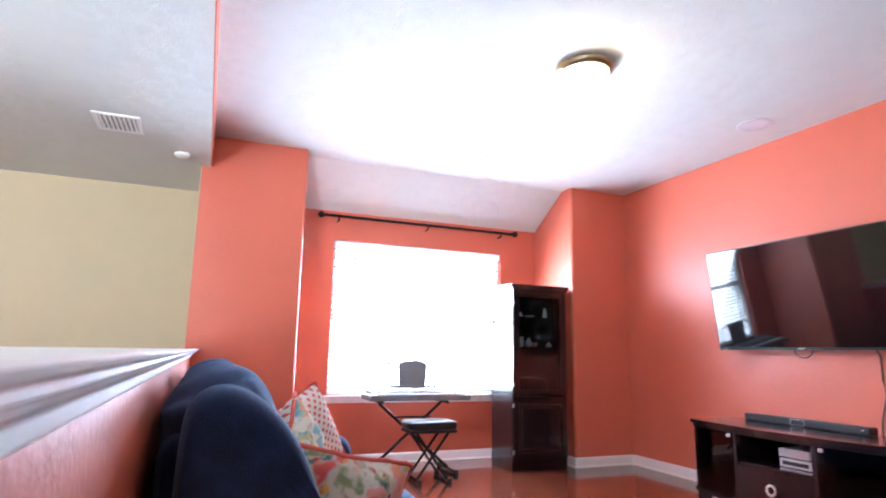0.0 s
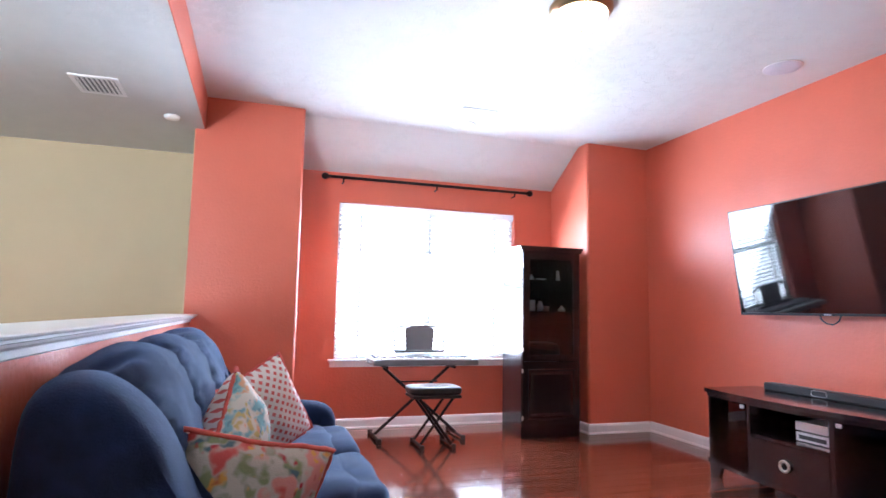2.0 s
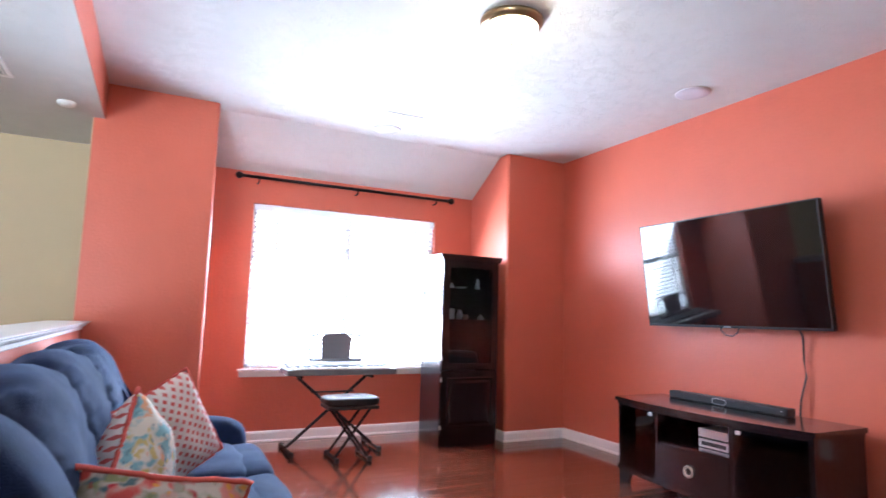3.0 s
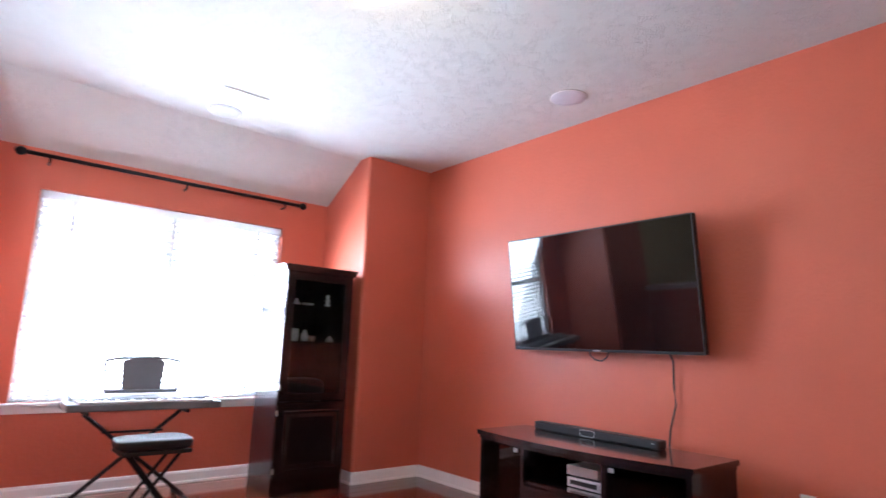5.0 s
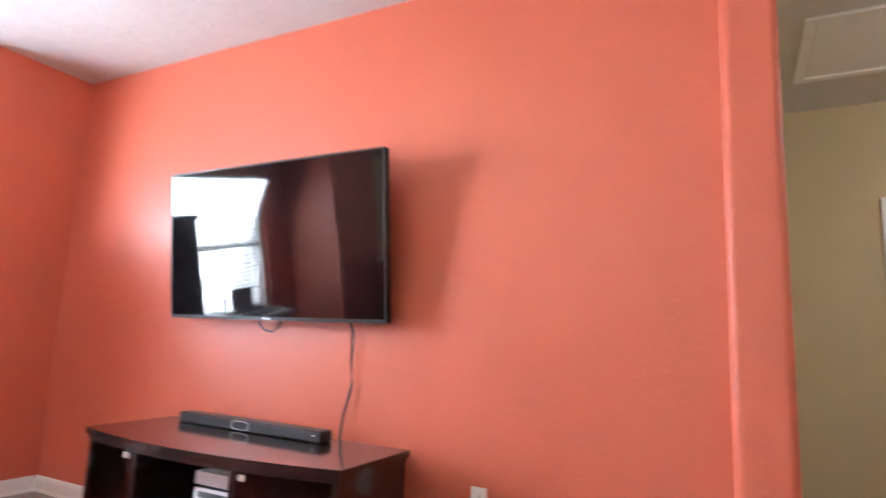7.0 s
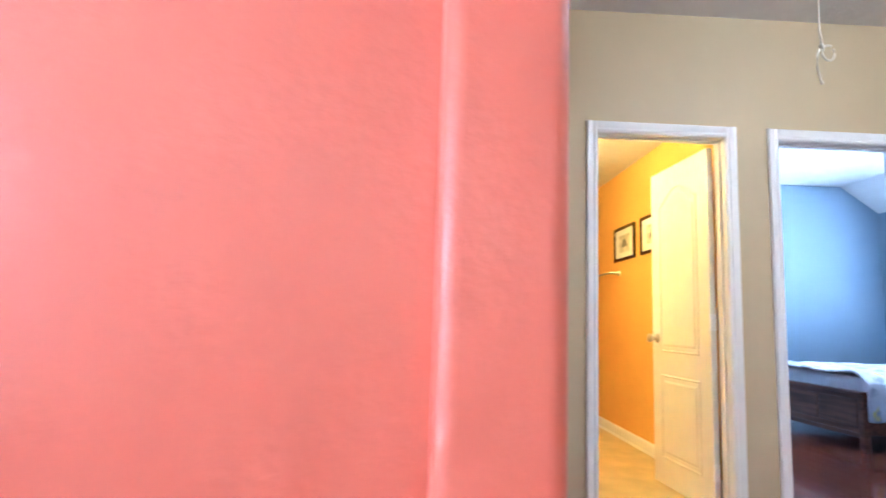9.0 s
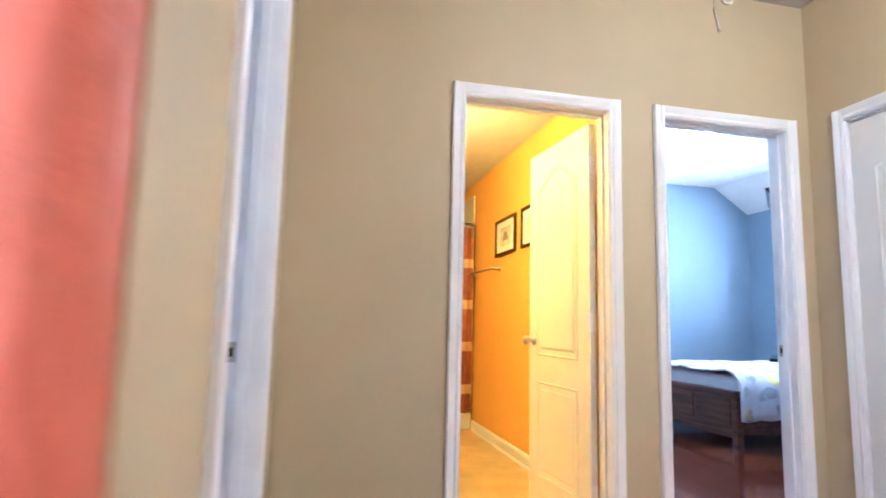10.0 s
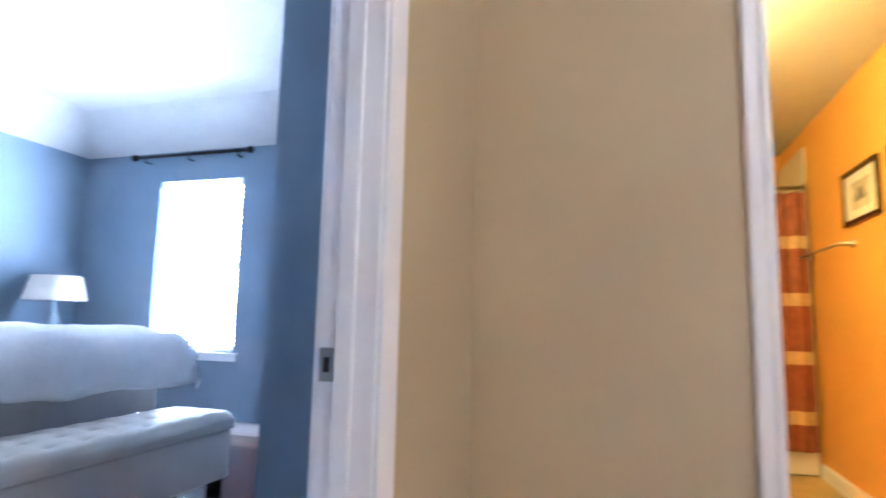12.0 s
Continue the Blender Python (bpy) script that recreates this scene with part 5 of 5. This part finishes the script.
# ---- main bedroom ----
bd = thing("bed", "wide bed with white duvet over a grey valance", "bed", (6.08, 3.66, 0))
BX = 1.95
child("frame", B(0.03, BX - 0.03, 0.04, 2.05, 0.10, 0.36, bevel=0.01), mat("slate_upholstery", (0.12, 0.14, 0.18), 0.85, bump=0.2, bscale=200), bd, "slate grey bed base")
for x in (0.08, BX - 0.14):
    for y in (0.08, 1.9):
        child("foot", B(x, x + 0.06, y, y + 0.06, 0, 0.10), BLACK, bd)
child("mattress", B(0.02, BX - 0.02, 0.03, 2.05, 0.36, 0.70, bevel=0.06, seg=4), LINEN, bd)
bm = bmesh.new()
def duvet(u, v):
    x = -0.30 + u * (BX + 0.60)
    y = -0.35 + v * 2.1
    z = 0.885 + 0.035 * noise.noise(Vector((x * 2.2, y * 2.2, 7))) + 0.010 * noise.noise(Vector((x * 8, y * 8, 1)))
    ox = max(0.0, -0.02 - x, x - BX - 0.02)
    oy = max(0.0, 0.0 - y)
    r = math.hypot(ox, oy)
    if r > 0:
        bul = 0.11 * (1 - math.exp(-r / 0.12))
        dx = -bul if x < 0 and ox else (bul if ox else 0)
        return Vector((min(max(x, -0.02), BX + 0.02) + dx, max(y, 0.0) - (bul if oy else 0), z - 0.03 - r * 0.78 - 0.02 * math.sin((x + y) * 9)))
    ed = min(x + 0.02, BX + 0.02 - x, y)
    return Vector((x, y, z - 0.06 * max(0, 1 - ed / 0.15) ** 2))
g = [[bm.verts.new(duvet(i / 44, j / 44)) for j in range(45)] for i in range(45)]
for i in range(44):
    for j in range(44):
        bm.faces.new((g[i][j], g[i + 1][j], g[i + 1][j + 1], g[i][j + 1]))
dv = child("duvet", bm, LINEN, bd, "puffy white duvet", True)
sd = dv.modifiers.new("thick", "SOLIDIFY")
sd.thickness, sd.offset = 0.025, 1
child("headboard", B(-0.05, BX + 0.05, 2.05, 2.12, 0, 1.35, bevel=0.02, seg=3), mat("grey_headboard", (0.30, 0.33, 0.38), 0.8, bump=0.2, bscale=200), bd, "grey padded headboard")
for k in range(2):
    e = thing("bed_pillow", "white bed pillow against the headboard", "pillow", (6.60 + 0.95 * k, 5.47, 0.92), group="bed pillows")
    child("cover", pillowy(bmesh.new(), 0.38, 0.11, 0.25, 8, 0.3, Matrix.Translation((0, 0, 0.22)) @ Matrix.Rotation(radians(-16), 4, "X"), 0.01), LINEN, e, smooth=True)
bn = thing("storage_bench", "cream leatherette storage bench with a tufted lid", "bench", (6.50, 3.16, 0))
BL, BD = 1.51, 0.42
child("body", B(0.01, BL - 0.01, 0.005, BD, 0.09, 0.352, bevel=0.012, seg=3), CREAM, bn)
bm = bmesh.new()
NX, NY = 84, 26
tx, ty = 9, 3
def lid(u, v):
    x, y = u * BL, v * (BD + 0.01) - 0.005
    z = 0.458
    d = min(x, BL - x, y + 0.005, BD + 0.005 - y)
    z -= 0.05 * max(0, 1 - d / 0.05) ** 2.2
    for i in range(tx):
        for j in range(ty):
            px, py = (i + 0.5 + 0.0 * j) * BL / tx, (j + 0.5) * BD / ty
            z -= 0.020 * math.exp(-((x - px) ** 2 + (y - py) ** 2) / 0.0009)
    return Vector((x, y, z))
g = [[bm.verts.new(lid(i / NX, j / NY)) for j in range(NY + 1)] for i in range(NX + 1)]
for i in range(NX):
    for j in range(NY):
        bm.faces.new((g[i][j], g[i + 1][j], g[i + 1][j + 1], g[i][j + 1]))
lo = [bm.verts.new(p) for p in ((0, -0.005, 0.356), (BL, -0.005, 0.356), (BL, BD + 0.005, 0.356), (0, BD + 0.005, 0.356))]
ring = [g[i][0] for i in range(NX + 1)]
bm.faces.new([*ring, lo[1], lo[0]])
bm.faces.new([*[g[NX][j] for j in range(NY + 1)], lo[2], lo[1]])
bm.faces.new([*[g[i][NY] for i in range(NX, -1, -1)], lo[3], lo[2]])
bm.faces.new([*[g[0][j] for j in range(NY, -1, -1)], lo[0], lo[3]])
ldo = child("lid", bm, CREAM, bn, "button-tufted cream lid", True)
for i in range(tx):
    for j in range(ty):
        child("button", lathe(bmesh.new(), [(0.010, 0.435), (0.009, 0.441), (0.0, 0.443)], 10, Matrix.Translation(((i + 0.5) * BL / tx, (j + 0.5) * BD / ty, 0.004))), CREAM, ldo)
for x in (0.03, BL - 0.09):
    for y in (0.03, BD - 0.09):
        child("foot", B(x, x + 0.06, y, y + 0.06, 0, 0.09, bevel=0.004), ESPRESSO, bn)
ns = thing("nightstand", "dark wooden nightstand beside the bed", "nightstand", (8.68, 5.52, 0))
child("body", B(0, 0.5, 0, 0.44, 0.08, 0.66, bevel=0.004), ESPRESSO, ns)
child("top", B(-0.015, 0.515, -0.015, 0.45, 0.66, 0.685, bevel=0.004), ESPRESSO, ns)
for z in (0.12, 0.39):
    dr = child("drawer", B(0.02, 0.48, -0.014, 0.0, z, z + 0.24, bevel=0.003), ESPRESSO, ns)
    child("knob", lathe(bmesh.new(), [(0.006, 0), (0.006, 0.012), (0.014, 0.02), (0.0, 0.026)], 12, Matrix.Translation((0.25, -0.014, z + 0.12)) @ Matrix.Rotation(radians(90), 4, "X")), NICKEL, dr)
for x in (0.02, 0.43):
    for y in (0.02, 0.37):
        child("foot", B(x, x + 0.05, y, y + 0.05, 0, 0.08), ESPRESSO, ns)
tl = thing("table_lamp", "table lamp with a pale drum shade on the nightstand", "table lamp", (8.93, 5.74, 0.685))
child("base", lathe(bmesh.new(), [(0.075, 0), (0.075, 0.02), (0.03, 0.035), (0.045, 0.10), (0.06, 0.17), (0.045, 0.25), (0.02, 0.30), (0.012, 0.42), (0.0, 0.42)], 24), mat("blue_ceramic", (0.35, 0.45, 0.52), 0.25), tl, "pale blue ceramic base", True)
bm = bmesh.new()
lathe(bm, [(0.245, 0.40), (0.19, 0.61), (0.186, 0.61), (0.241, 0.40)], 32)
child("shade", bm, SHADE, tl, "pale linen shade", True)

# ---- floor planks ----
def planks(name, parent, span, y0, y1, near, seed, lift=0.0):
    """Staggered boards along x: those near the walk as boards of their own, the rest joined. span: the ends at y."""
    rg = random.Random(seed)
    pw = 0.125
    rest = bmesh.new()
    meshes = {}
    y = y0
    count = 0
    while y < y1 - 0.01:
        w = min(pw, y1 - y)
        x0, x1 = span(y + w / 2)
        x = x0 - rg.random() * 1.1
        while x < x1:
            ln = rg.choice((0.9, 1.2, 1.2, 1.35))
            a, b = max(x, x0), min(x + ln, x1)
            x += ln
            if b - a < 0.05:
                continue
            key = (round(b - a, 2), round(w, 3))
            if near((a + b) / 2, y + w / 2) and count < 290:
                if key not in meshes:
                    bm = bmesh.new()
                    l, q = key[0] / 2 - 0.0009, key[1] / 2 - 0.0009
                    prism(bm, [(-q, -0.012), (q, -0.012), (q, -0.0012), (q - 0.0012, 0.0), (-q + 0.0012, 0.0), (-q, -0.0012)], -l, l, "x")
                    me = bpy.data.meshes.new(name)
                    bmesh.ops.recalc_face_normals(bm, faces=bm.faces)
                    bm.to_mesh(me)
                    bm.free()
                    me.materials.append(FLOOR)
                    meshes[key] = me
                ob = new(name, meshes[key])
                ob.location = ((a + b) / 2, y + w / 2, lift + rg.uniform(-0.0003, 0.0003))
                ob.parent = parent
                count += 1
            else:
                box(rest, a + 0.0009, b - 0.0009, y + 0.0009, y + w - 0.0009, lift - 0.012, lift)
        y += pw
    if len(rest.verts):
        ob = finish(name + "_rest", rest, FLOOR)
        ob.parent = parent
        tagged(ob, "dark cherry laminate boards", kind="stuff")
    else:
        rest.free()


fl = thing("floor", "glossy dark cherry laminate plank floor", "floor", kind="structure")
planks("plank", fl, lambda y: (XL, XR) if y > YP + 0.06 else ((XH, XT) if y > YL + 0.03 or y < YR - 0.03 else (XH, XF)), YB, YW, lambda x, y: y > 2.0, 1)
fg = thing("floor_guest", "glossy dark cherry laminate plank floor", "floor", kind="structure")
planks("plank", fg, lambda y: (XF + 0.01, XG), YG, -0.33, lambda x, y: y > -3.2, 2)
fm = thing("floor_bedroom", "dark cherry laminate plank floor", "floor", kind="structure")
planks("plank", fm, lambda y: (XT + T, 7.6 if y < 2.7 else XW), YL + 0.056, YH, lambda x, y: False, 3)
